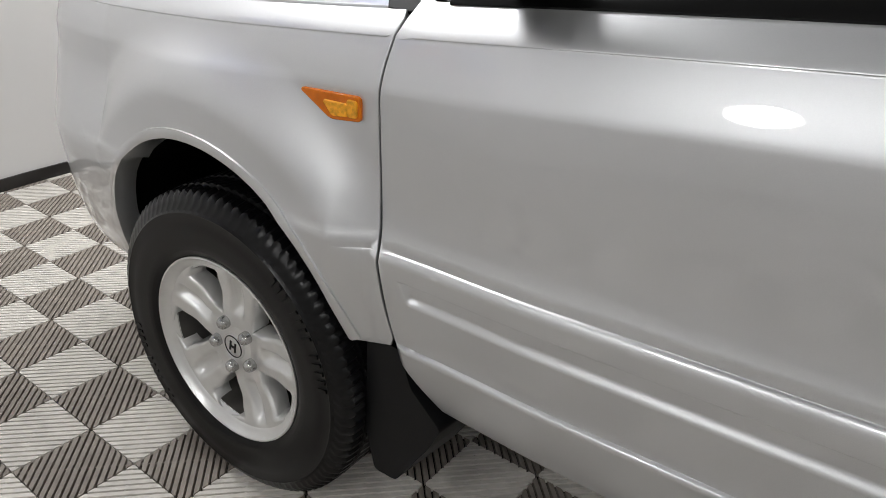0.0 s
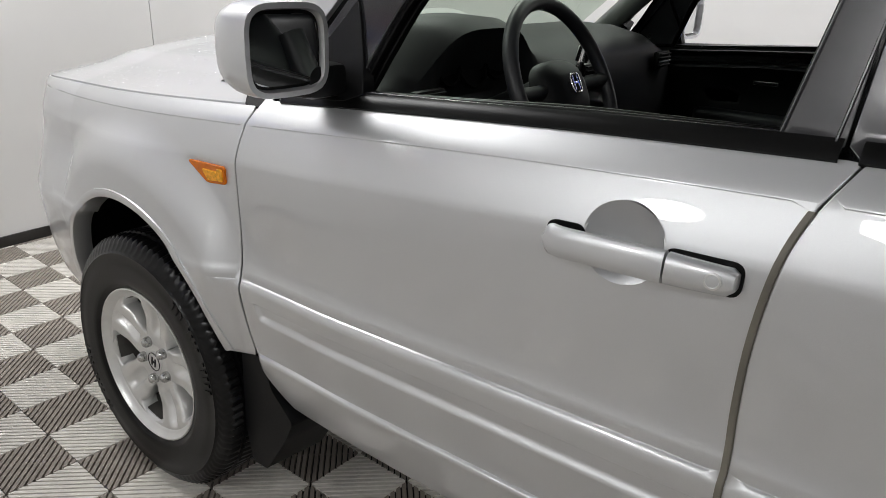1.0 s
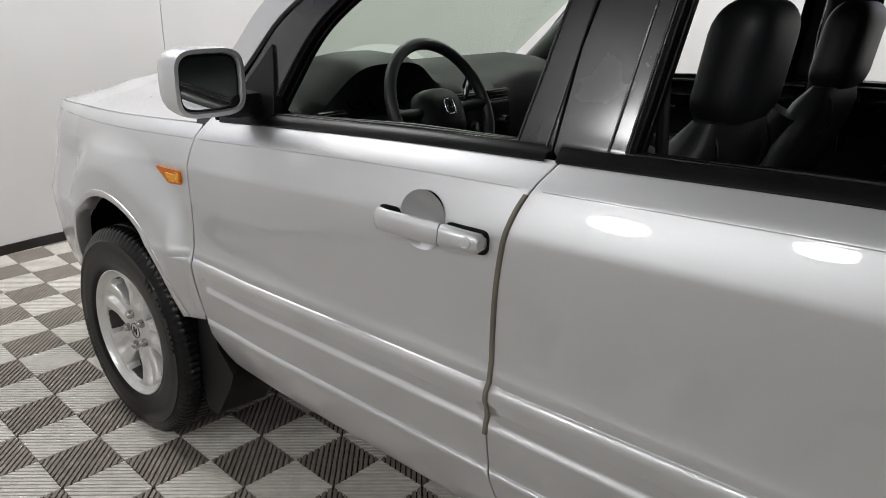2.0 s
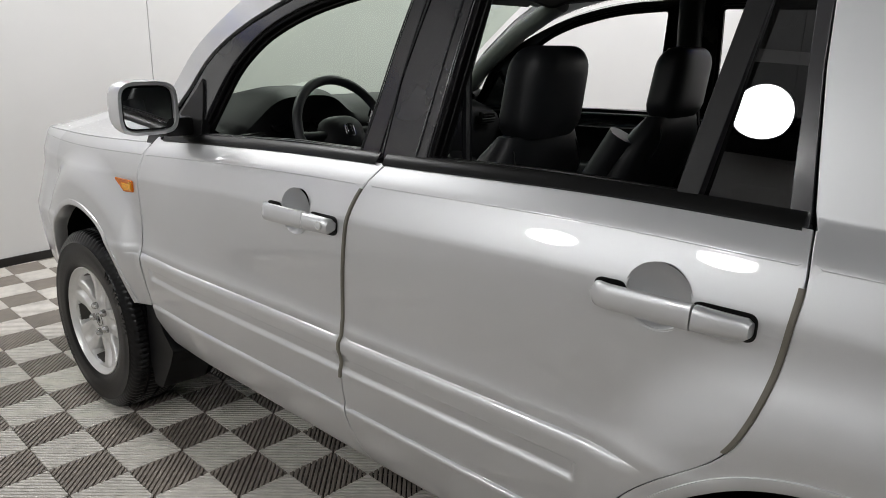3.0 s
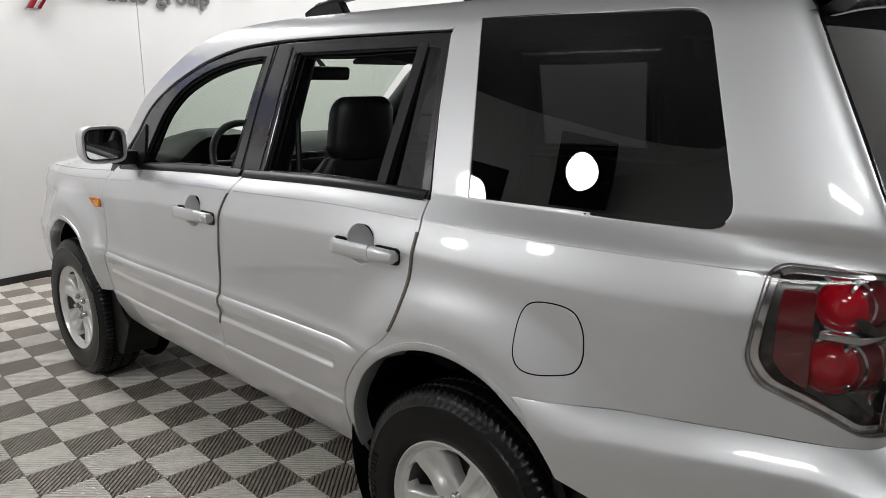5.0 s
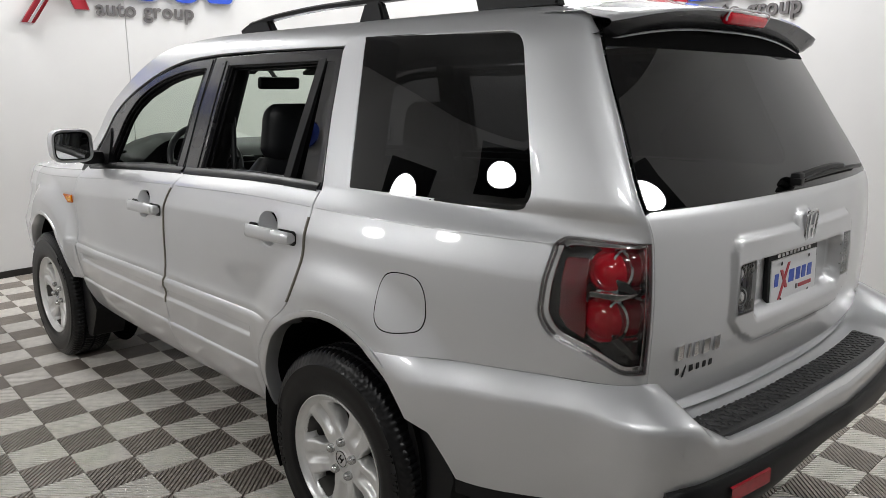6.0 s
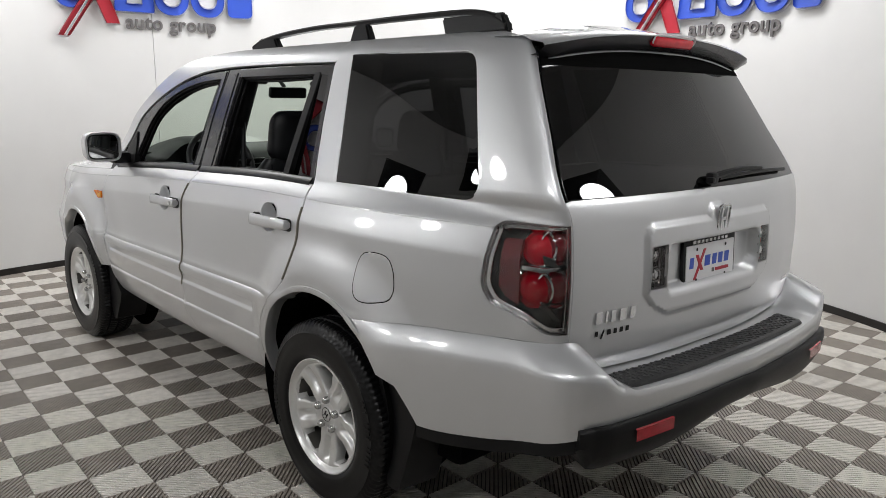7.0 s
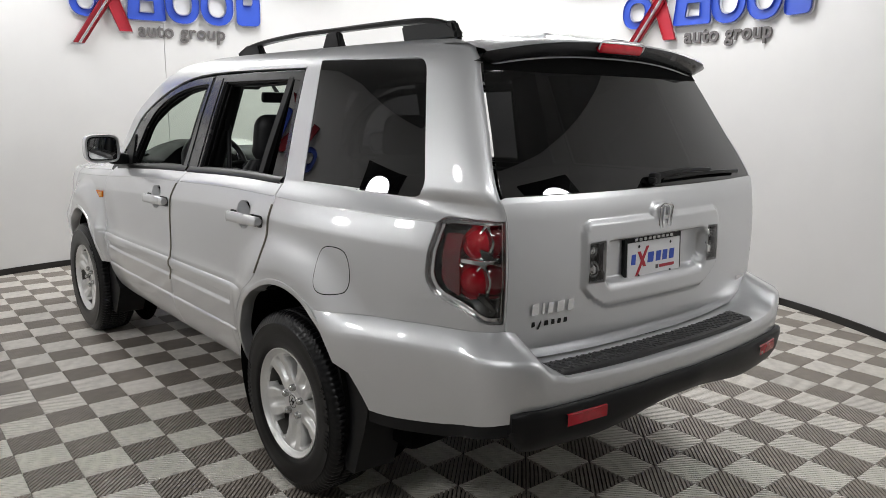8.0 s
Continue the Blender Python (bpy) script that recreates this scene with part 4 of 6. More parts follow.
# reversing lamps beside the plate
for sg in (-1, 1):
    o = REV[0 if sg < 0 else 1]
    lamp = panel("reversing_lamp", o, tail_flat, GREY_DARK, gate, us=0.03, offset=-0.024, thick=0.004, label="clear reversing lamp")
    for zz, rr in ((1.004, 0.030), (1.066, 0.021)):
        bm = bmesh.new()
        bmesh.ops.create_uvsphere(bm, u_segments=20, v_segments=10, radius=rr, matrix=Matrix.Translation((float(tail_x(YP + sg * 0.33, zz)) - 0.010, YP + sg * 0.330, zz)) @ Matrix.Diagonal((0.7, 1.0, 1.0, 1)))
        bm_obj("reflector", bm, CHROME, lamp)
    inner = [tuple(np.mean(o, 0) + (np.array(p) - np.mean(o, 0)) * (0.86, 0.90)) for p in o]
    panel("lamp_frame", o, tail_flat, GREY_LENS, lamp, holes=[inner], us=0.03, offset=0.010, thick=0.02)
    panel("lens", o, tail_flat, CLEAR, lamp, us=0.03, offset=0.014, thick=0.004)
# number plate with its frame: plain bars for all writing
px = float(tail_x(YP, 1.0)) - 0.026
plate = tagged(new("number_plate"), "white dealer plate in a black frame")
plate.parent = gate
plate.matrix_basis = Matrix.Translation((px, YP - 0.003, 1.004)) @ Matrix.Rotation(radians(-3.5), 4, "Z") @ Matrix.Rotation(radians(-3), 4, "Y")
bm_obj("plate_frame", box((0.016, 0.325, 0.178), (0, 0, 0), 0.006), BLACK_TRIM, plate)
bm_obj("plate_face", box((0.004, 0.298, 0.134), (0.009, 0, 0.0), 0.001, 1), PLATE_WHITE, plate)


def bar(parent, mat, y, z, w, h, slant=0.0, x=0.0125, t=0.002, name="bar"):
    """A plain flat bar on a face that looks to +x."""
    v = [(x, y - w / 2 - slant, z - h / 2), (x, y + w / 2 - slant, z - h / 2), (x, y + w / 2 + slant, z + h / 2), (x, y - w / 2 + slant, z + h / 2)]
    v += [(x - t, b_, c_) for _, b_, c_ in v]
    return obj(name, mesh_data(name, v, [(0, 1, 2, 3), (0, 4, 5, 1), (1, 5, 6, 2), (2, 6, 7, 3), (3, 7, 4, 0)], mat, smooth=False), parent)


bar(plate, SIGN_RED, -0.070, 0.000, 0.014, 0.100, 0.030)
bar(plate, SIGN_RED, -0.072, 0.006, 0.016, 0.055, -0.016, 0.0128)
for yy, w in ((-0.118, 0.028), (-0.022, 0.040), (0.022, 0.032), (0.060, 0.032), (0.100, 0.034)):
    bar(plate, SIGN_BLUE, yy, 0.008, w * 0.8, 0.036, 0.002)
bar(plate, SIGN_RED, 0.072, -0.030, 0.085, 0.011)
bar(plate, SIGN_GREY, 0.015, -0.030, 0.014, 0.014)
for k in range(9):
    bar(plate, GREY_LENS, -0.100 + 0.025 * k, 0.0755, 0.017, 0.010, 0, 0.0092)
for k in range(14):
    bar(plate, PLATE_WHITE, -0.130 + 0.020 * k, -0.0755, 0.015, 0.010, 0, 0.0092)
for sy in (-0.09, 0.09):
    for zz in (0.052, -0.052):
        obj("screw", mesh_data("screw", [(0.013, sy + 0.006 * math.cos(a), zz + 0.006 * math.sin(a)) for a in np.linspace(0, math.tau, 10, endpoint=False)], [tuple(range(10))], BLACK_TRIM, smooth=False), plate)
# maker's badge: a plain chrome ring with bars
badge = tagged(new("badge"), "chrome maker's badge")
badge.parent = gate
badge.matrix_basis = Matrix.Translation((float(tail_x(YP, 1.155)) + 0.017, YP + 0.014, 1.155)) @ Matrix.Rotation(radians(-3.5), 4, "Z") @ Matrix.Rotation(radians(4), 4, "Y")
ring = [(0, 0.034 * math.copysign(abs(math.cos(a)) ** 0.45, math.cos(a)) * (1 - 0.12 * math.sin(a) * -1), 0.046 * math.copysign(abs(math.sin(a)) ** 0.45, math.sin(a))) for a in np.linspace(0, math.tau, 48, endpoint=False)]
bm_obj("badge_ring", tube(ring, 0.0042, 8, True), CHROME, badge)
for yy, sl in ((-0.015, -0.0015), (0.015, 0.0015)):
    bar(badge, CHROME, yy, 0, 0.009, 0.074, sl, 0.004, 0.006, "badge_bar")
bar(badge, CHROME, 0, 0, 0.028, 0.012, 0, 0.0035, 0.006, "badge_bar")
# model name and dealer mark as plain blocks
name = new("name_badge")
name.parent = gate
for k, w in enumerate((0.030, 0.010, 0.024, 0.034, 0.028)):
    y0 = -0.625 + sum((0.030, 0.010, 0.024, 0.034, 0.028)[:k]) + 0.011 * k + w / 2
    yy = YC + y0
    bar(name, CHROME, yy, 0.902, w, 0.036, 0.002, float(tail_x(yy, 0.9)) + 0.004, 0.006, "chrome_block")
for k, w in enumerate((0.018, 0.022, 0.026, 0.020, 0.020, 0.020)):
    yy = YC - 0.612 + 0.0255 * k
    bar(name, BLACK_TRIM, yy, 0.852, w * (0.35 if k == 1 else 0.75), 0.034 if k == 1 else 0.016, 0.010 if k == 1 else 0.001, float(tail_x(yy, 0.85)) + 0.0015, 0.002, "sticker_bar")
for k in range(4):
    yy = YC + 0.585 + 0.022 * k
    bar(name, CHROME, yy, 0.842, 0.016, 0.016, 0.002, float(tail_x(yy, 0.842)) + 0.004, 0.005, "chrome_block")
# wiper
wx = float(tail_x(YC, 1.29)) + 0.018
wiper = tagged(new("wiper"), "black rear wiper")
wiper.parent = gate
bm_obj("wiper_pivot", joined(box((0.03, 0.045, 0.04), (wx, YC - 0.045, 1.287), 0.01), box((0.025, 0.02, 0.02), (wx + 0.012, YC - 0.075, 1.283), 0.006)), BLACK_TRIM, wiper)
wp = [(float(tail_x(YC + y, 1.295)) + 0.026, YC + y, 1.292 + 0.018 * math.sin(t * math.pi)) for y, t in zip(np.linspace(-0.05, 0.30, 9), np.linspace(0, 0.75, 9))]
bm_obj("wiper_arm", tube(wp, 0.011, 8, taper=np.linspace(1.2, 0.7, 9)), BLACK_TRIM, wiper)
wp = [(float(tail_x(YC + y, 1.28)) + 0.014, YC + y, 1.285 + 0.008 * math.sin(t * math.pi)) for y, t in zip(np.linspace(0.0, 0.56, 14), np.linspace(0, 1, 14))]
bm_obj("wiper_blade", tube(wp, 0.0075, 6), BLACK_TRIM, wiper)

# rear bumper
NORM_Z = 0.78


def out_dir(s):
    e = 2e-3
    x1, y1, _ = side(s - e, NORM_Z)
    x2, y2, _ = side(s + e, NORM_Z)
    n = np.stack([y2 - y1, -(x2 - x1)], -1)
    return n / np.linalg.norm(n, axis=-1)[..., None]


S_MID = S1 + float(Y_EDGE(0.7)) + YC
Z_TOP = pchip((2.87, 2.93, 3.11, 3.30, 3.46, 3.78, 3.815, 3.875, 3.93, 4.6), (0.785, 0.793, 0.810, 0.826, 0.836, 0.842, 0.835, 0.750, 0.722, 0.714))
Z_BOT = pchip((2.87, 3.24, 3.45, 3.65, 3.80, 4.6), (0.485, 0.490, 0.518, 0.560, 0.598, 0.610))


def bump_off(s):
    return 0.006 + 0.038 * sstep(2.92, 3.14, s) + 0.104 * sstep(3.52, 3.84, s)


def arch_start(z):
    return np.where(z > 0.622, 2.69 + np.sqrt(np.maximum(0.413 ** 2 - (np.minimum(z, 0.80) - 0.43) ** 2, 0.01)), 3.115 + (0.622 - z) * 0.70)


def bumper_point(s, z, off):
    n = out_dir(s)
    x, y, _ = side(s, 0.80 + 0 * np.asarray(z))
    return np.stack([x + n[..., 0] * off, y + n[..., 1] * off, z + 0 * x], -1)


def bumper_row(kind, f=0.0):
    """One lengthwise line of the cover, as the offset and height along s."""
    def row(s):
        o, zt, zb_ = bump_off(s), Z_TOP(s), Z_BOT(s)
        sh = sstep(3.82, 3.90, s)
        top_ = zt - 0.016 - 0.062 * (1 - sh)
        if kind == "top":
            return ((-0.03, -0.002, 0.06 * o, 0.88 * o, 0.965 * o, o)[int(f)] + 0 * o,
                    (zt + 0.004 * sh - 0.02 * (1 - sh), zt, zt - 0.001 - 0.003 * (1 - sh), zt - 0.004 - 0.050 * (1 - sh), zt - 0.007 - 0.058 * (1 - sh), top_)[int(f)])
        if kind == "face":
            return o + 0.004 * f - 0.016 * f ** 2, top_ + (zb_ - top_) * f
        return o - (0.035, 0.10)[int(f)], zb_ - (0.006, 0.004)[int(f)]
    return row


u = np.concatenate([np.linspace(0, 0.30, 14)[:-1], np.linspace(0.30, 0.62, 50)[:-1], np.linspace(0.62, 1, 26)])
rows_b = []
for row in [bumper_row("top", k) for k in range(6)] + [bumper_row("face", f) for f in np.linspace(0.10, 1, 10)] + [bumper_row("under", k) for k in range(2)]:
    s0 = 3.0
    for _ in range(12):
        s0 = float(arch_start(np.asarray(row(np.asarray(s0))[1])))
    s_ = s0 + (S_MID - s0) * u
    off, z = row(s_)
    rows_b.append(bumper_point(s_, z, off))
L = np.array(rows_b).transpose(1, 0, 2)
Rr = L[::-1].copy()
Rr[..., 1] = 2 * YC - Rr[..., 1]
grid_obj("rear_bumper", drawn_back(np.concatenate([L, Rr[1:]])), SILVER, car, "silver rear bumper with a step", flip=True)
# step pad with raised studs
Z_PAD = 0.722


def pad_edge(t):
    """Inner and outer end of the pad's line t, from -1 at its near end to 1."""
    ya, yb = -0.040 + 0.560 * t, -0.075 + 0.575 * t
    return (float(tail_x(ya, 0.74)) + 0.034, ya), (float(tail_x(yb, 0.70)) + 0.124 + 0.016 * t * t, yb)


P = []
for t in np.linspace(-1, 1, 60):
    a_, b_ = (np.array(q) for q in pad_edge(t))
    if abs(t) == 1:
        a_[1], b_[1] = a_[1] * 1.004, b_[1] * 1.004
    d_ = (b_ - a_) / np.linalg.norm(b_ - a_)
    low_ = 0.018 if abs(t) == 1 else 0.0
    P.append([(*(a_ + d_ * w_), Z_PAD + h_ - (low_ if h_ > 0 else 0)) for w_, h_ in ((0, -0.02), (0, 0.006), (0.006, 0.010))] + [(*(b_ + d_ * w_), Z_PAD + h_ - (low_ if h_ > 0 else 0)) for w_, h_ in ((-0.008, 0.009), (0, 0.004), (0.003, -0.016), (-0.01, -0.02))])
pad = grid_obj("step_pad", P, STEP, car, "black ribbed rubber step pad", flip=True)
sv, sf = [], []
for i in range(40):
    for j in range(5):
        t_ = -0.965 + 1.93 * (i + 0.5 * (j % 2)) / 40
        a_, b_ = (np.array(q) for q in pad_edge(t_))
        x0, e = a_ + (b_ - a_) * (0.12 + 0.17 * j)
        e, zc = e - YC, Z_PAD + 0.0085
        ang = radians(35 if (i + j) % 2 else -35)
        n0 = len(sv)
        for rr, hz in ((1.0, 0.0), (0.72, 0.0035)):
            for a in np.linspace(0, math.tau, 8, endpoint=False):
                p, q = 0.0125 * rr * math.cos(a), 0.0062 * rr * math.sin(a)
                sv.append((x0 + p * math.cos(ang) - q * math.sin(ang), YC + e + p * math.sin(ang) + q * math.cos(ang), zc + hz))
        sf += [(n0 + k, n0 + (k + 1) % 8, n0 + 8 + (k + 1) % 8, n0 + 8 + k) for k in range(8)] + [tuple(n0 + 8 + k for k in range(8))]
tagged(obj("tread_studs", mesh_data("tread_studs", sv, sf, STEP, smooth=False), pad), kind="stuff")
# black valance under the bumper
sv_ = np.concatenate([np.linspace(3.745, 3.88, 12)[:-1], np.linspace(3.88, S_MID, 26)])
o = bump_off(sv_)
zt = Z_BOT(sv_) + 0.034
lowz = 0.488 + 0.05 * sstep(4.0, S_MID, sv_) + 0.05 * (1 - sstep(3.745, 3.79, sv_))
end = sstep(3.745, 3.77, sv_)
vp = [(o - 0.06, zt), (o - 0.004 + 0.010 * end, zt), (o + 0.008 * end + 0.006, zt - 0.008), (o + 0.010 * end + 0.006, zt - 0.03), (o + 0.008, zt + (lowz - zt) * 0.6), (o - 0.010, lowz + 0.02), (o - 0.03, lowz), (o - 0.14, lowz + 0.01)]
L = np.array([bumper_point(sv_, z, off) for off, z in vp]).transpose(1, 0, 2)
cap = L[:1].copy()
cap[:] = cap.mean(axis=1, keepdims=True) - (0.0, 0, 0)
L = np.concatenate([cap, L])
Rr = L[::-1].copy()
Rr[..., 1] = 2 * YC - Rr[..., 1]
val = grid_obj("bumper_valance", drawn_back(np.concatenate([L, Rr[1:]])), BLACK_TRIM, car, "black plastic lower bumper", flip=True)
for sg in (-1, 1):
    ss = S_MID - np.linspace(0.595, 0.445, 8)
    Pr = []
    for dz in (0.0, 0.004, 0.036, 0.040):
        zz = Z_BOT(ss) + 0.010 - dz
        off = bump_off(ss) + (0.022 if 0 < dz < 0.044 else 0.010)
        Pr.append(bumper_point(ss, zz, off))
    Pr = np.array(Pr).transpose(1, 0, 2)
    if sg > 0:
        Pr[..., 1] = 2 * YC - Pr[..., 1]
    grid_obj("red_reflector", drawn_back(Pr), RED_DIM, val, "red rear reflector", flip=sg < 0)

sk = np.linspace(3.20, 3.80, 24)
L = np.array([bumper_point(sk, Z_BOT(sk) + dz, bump_off(sk) + off) for off, dz in ((-0.022, 0.004), (-0.016, -0.004), (-0.020, -0.045), (-0.12, -0.06))]).transpose(1, 0, 2)
grid_obj("lower_skirt", L, BLACK_TRIM, car, flip=True)
Rr = L.copy()
Rr[..., 1] = 2 * YC - Rr[..., 1]
grid_obj("lower_skirt", drawn_back(Rr), BLACK_TRIM, car)

# tail lamps
TL_IN = rounded([(3.415, 1.190), (3.771, 1.190), (3.771, 0.863), (3.645, 0.863), (3.425, 0.933), (3.396, 0.985)], [0.035, 0.004, 0.004, 0.03, 0.04, 0.06])
TL_RIM = rounded([(3.424, 1.184), (3.766, 1.185), (3.766, 0.869), (3.646, 0.869), (3.433, 0.939), (3.405, 0.988)], [0.03, 0.004, 0.004, 0.03, 0.04, 0.06])
TL_MID = rounded([(3.435, 1.176), (3.760, 1.178), (3.760, 0.882), (3.651, 0.882), (3.446, 0.949), (3.419, 0.993)], [0.03, 0.004, 0.004, 0.03, 0.04, 0.05])
for sgn in (-1, 1):
    fl = sgn > 0

    def on(d, sgn=sgn):
        return side_off(d) if sgn < 0 else mirrored(side_off(d))

    lamp = panel("tail_lamp", TL_IN, on(-0.055), GREY_DARK, car, us=0.03, thick=0.004, flip=fl, label="tail lamp with red domes behind a clear lens")
    panel("bezel", TL_IN, on(-0.008), GREY_LENS, lamp, holes=[TL_RIM], us=0.03, thick=0.04, flip=fl)
    panel("chrome_rim", TL_RIM, on(-0.016), CHROME, lamp, holes=[TL_MID], us=0.03, thick=0.038, flip=fl)
    panel("red_strip", rounded([(3.448, 1.140), (3.506, 1.142), (3.512, 0.940), (3.466, 0.962), (3.446, 0.990)], 0.008), on(-0.022), RED_DARK, lamp, us=0.02, thick=0.03, flip=fl, label="red reflector strip")
    for s_, z_, r_, flat, m_ in ((3.568, 1.122, 0.047, 0.85, RED_LENS), (3.562, 0.990, 0.052, 0.85, RED_LENS), (3.680, 1.125, 0.046, 0.5, RED_DARK), (3.676, 0.995, 0.050, 0.5, RED_DARK)):
        p = np.array([float(c) for c in on(-0.058)(np.array(s_), np.array(z_))])
        q = np.array([float(c) for c in on(0.0)(np.array(s_), np.array(z_))])
        d = Vector(q - p).normalized()
        bm = bmesh.new()
        bmesh.ops.create_uvsphere(bm, u_segments=28, v_segments=16, radius=r_, matrix=Matrix.Translation(p) @ d.to_track_quat("Z", "Y").to_matrix().to_4x4() @ Matrix.Diagonal((1, 1, flat, 1)))
        bm_obj("red_dome", bm, m_, lamp, "red glass dome" if m_ is RED_LENS else "dark red dome")
        bm = lathe([(0.0, r_ + 0.013), (0.018, r_ + 0.009), (0.021, r_ + 0.004), (0.012, r_ - 0.002)], 32, axis="z")
        bm_obj("dome_ring", bm, CHROME, lamp, m=Matrix.Translation(p) @ d.to_track_quat("Z", "Y").to_matrix().to_4x4())
    panel("divider", rounded([(3.525, 1.062), (3.62, 1.060), (3.70, 1.066), (3.62, 1.048), (3.525, 1.052)], 0.002), on(-0.012), CHROME, lamp, us=0.03, thick=0.04, flip=fl)
    for tri in ([(3.605, 1.098), (3.64, 1.092), (3.712, 1.062), (3.62, 1.074)], [(3.60, 0.945), (3.625, 0.952), (3.725, 0.905), (3.70, 0.902)]):
        panel("reflector_fin", rounded(tri, 0.002), on(-0.015), GREY_DARK, lamp, us=0.02, thick=0.03, flip=fl)
    panel("clear_lens", TL_IN, side if sgn < 0 else mirrored(side), CLEAR, lamp, us=0.03, thick=0.006, flip=fl)

# spoiler with the high stop lamp
P = []
for t in np.linspace(-1, 1, 49):
    e = 0.618 * t
    k = 1 - 0.30 * sstep(0.90, 1.0, abs(t))
    drop = 0.055 * abs(t) ** 2.4
    z0 = float(roof_z(3.27, YC + e)) - 0.003
    xb = 3.515 - 0.045 * t * t - 0.07 * (1 - k) + float(askew(YC + e))
    zr = 1.772 - drop
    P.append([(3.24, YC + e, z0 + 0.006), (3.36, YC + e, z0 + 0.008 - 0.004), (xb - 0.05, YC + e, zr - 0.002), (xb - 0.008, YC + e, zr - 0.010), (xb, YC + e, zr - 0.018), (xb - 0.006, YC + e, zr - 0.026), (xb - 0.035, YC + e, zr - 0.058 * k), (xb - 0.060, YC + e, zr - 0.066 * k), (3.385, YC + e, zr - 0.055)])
sp = grid_obj("spoiler", [r[:5] for r in P], SILVER, car, "silver roof spoiler", flip=True)
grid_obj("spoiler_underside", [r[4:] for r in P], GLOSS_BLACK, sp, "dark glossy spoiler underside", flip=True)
bm_obj("spoiler_edge", tube([r[7] for r in P], 0.0028, 6), SILVER, sp)
bm = box((0.03, 0.235, 0.036), (0, 0, 0), 0.014, 3)
bm_obj("stop_lamp", bm, RED_LENS, sp, "red high-level stop lamp", m=Matrix.Translation((3.514, YC, 1.738)) @ Matrix.Rotation(radians(-3.5), 4, "Z") @ Matrix.Rotation(radians(28), 4, "Y"))
ringp = [(0, 0.122 * math.copysign(abs(math.cos(a)) ** 0.35, math.cos(a)), 0.021 * math.copysign(abs(math.sin(a)) ** 0.5, math.sin(a))) for a in np.linspace(0, math.tau, 40, endpoint=False)]
bm_obj("lamp_rim", tube(ringp, 0.003, 6, True), SIGN_WHITE, sp, m=Matrix.Translation((3.524, YC, 1.744)) @ Matrix.Rotation(radians(-3.5), 4, "Z") @ Matrix.Rotation(radians(28), 4, "Y"))
# dark band at the head of the tailgate glass
gb = [(YC + t * tg_edge(1.645, 0.985), 1.645) for t in np.linspace(-1, 1, 30)] + [(YC + t * tg_edge(1.70, 0.985), 1.70) for t in np.linspace(1, -1, 30)]
panel("glass_band", gb, tail_flat, SHELL, gate, us=0.05, offset=0.002, thick=0.004)

# roof rails
for sg in (-1, 1):
    rl = [(1.60, 1.772), (1.66, 1.792), (1.76, 1.808), (1.9, 1.821), (2.15, 1.832), (2.4, 1.833), (2.7, 1.834), (2.98, 1.831), (3.10, 1.824), (3.18, 1.806), (3.235, 1.775)]
    y0 = YC + sg * 0.545
    V, F = [], []
    sp_ = spline(rl, 0.03)
    for i, (x, z) in enumerate(sp_):
        yb = y0 - sg * 0.012 * math.sin(math.pi * i / len(sp_))
        for dy, dz in ((-0.018, -0.010), (-0.020, 0.002), (-0.012, 0.009), (0.012, 0.009), (0.020, 0.002), (0.018, -0.010)):
            V.append((x, yb + dy, z + dz))
    n = len(sp_)
    for i in range(n - 1):
        for k in range(6):
            F.append((i * 6 + k, i * 6 + (k + 1) % 6, (i + 1) * 6 + (k + 1) % 6, (i + 1) * 6 + k))
    F += [tuple(range(6)), tuple(range(n * 6 - 1, n * 6 - 7, -1))]
    me = mesh_data("roof_rail", V, F, BLACK_TRIM)
    me.set_sharp_from_angle(angle=radians(40))
    rr_ = obj("roof_rail", me, car, "black roof rail")
    for xa, xb, ta, tb_ in ((1.59, 1.84, 1.66, 1.80), (2.385, 2.53, 2.42, 2.50), (2.955, 3.25, 2.93, 3.22)):
        zt_ = 1.808 if xa < 2 else 1.826 if xa < 2.9 else 1.816
        zl = 1.752
        v = [(xa, y0 - 0.02, zl), (xb, y0 - 0.02, zl), (xb, y0 + 0.02, zl), (xa, y0 + 0.02, zl), (ta, y0 - 0.016, zt_), (tb_, y0 - 0.016, zt_), (tb_, y0 + 0.016, zt_), (ta, y0 + 0.016, zt_)]
        bm = bmesh.new()
        vs_ = [bm.verts.new(q) for q in v]
        for f in ((0, 1, 2, 3), (4, 5, 6, 7), (0, 1, 5, 4), (1, 2, 6, 5), (2, 3, 7, 6), (3, 0, 4, 7)):
            bm.faces.new([vs_[k] for k in f])
        bmesh.ops.bevel(bm, geom=list(bm.edges), offset=0.008, segments=2, affect="EDGES")
        bm_obj("rail_foot", bm, BLACK_TRIM, rr_)


# ---- side details ----
def skin_frame(x, z, sgn=-1, d=0.0):
    """Place and axes on the skin: along, up, out."""
    e = 1e-3
    f = side
    p = np.array([float(c) for c in f(np.array(x), np.array(z))])
    a = np.array([float(c) for c in f(np.array(x + e), np.array(z))]) - p
    b = np.array([float(c) for c in f(np.array(x), np.array(z + e))]) - p
    n = np.cross(a, b)
    n /= np.linalg.norm(n)
    a /= np.linalg.norm(a)
    b = np.cross(n, a)
    p = p + n * d
    m = Matrix(((a[0], b[0], n[0], p[0]), (a[1], b[1], n[1], p[1]), (a[2], b[2], n[2], p[2]), (0, 0, 0, 1)))
    if sgn > 0:
        m = Matrix.Translation((0, 2 * YC, 0)) @ Matrix.Diagonal((1, -1, 1, 1)) @ m
    return m


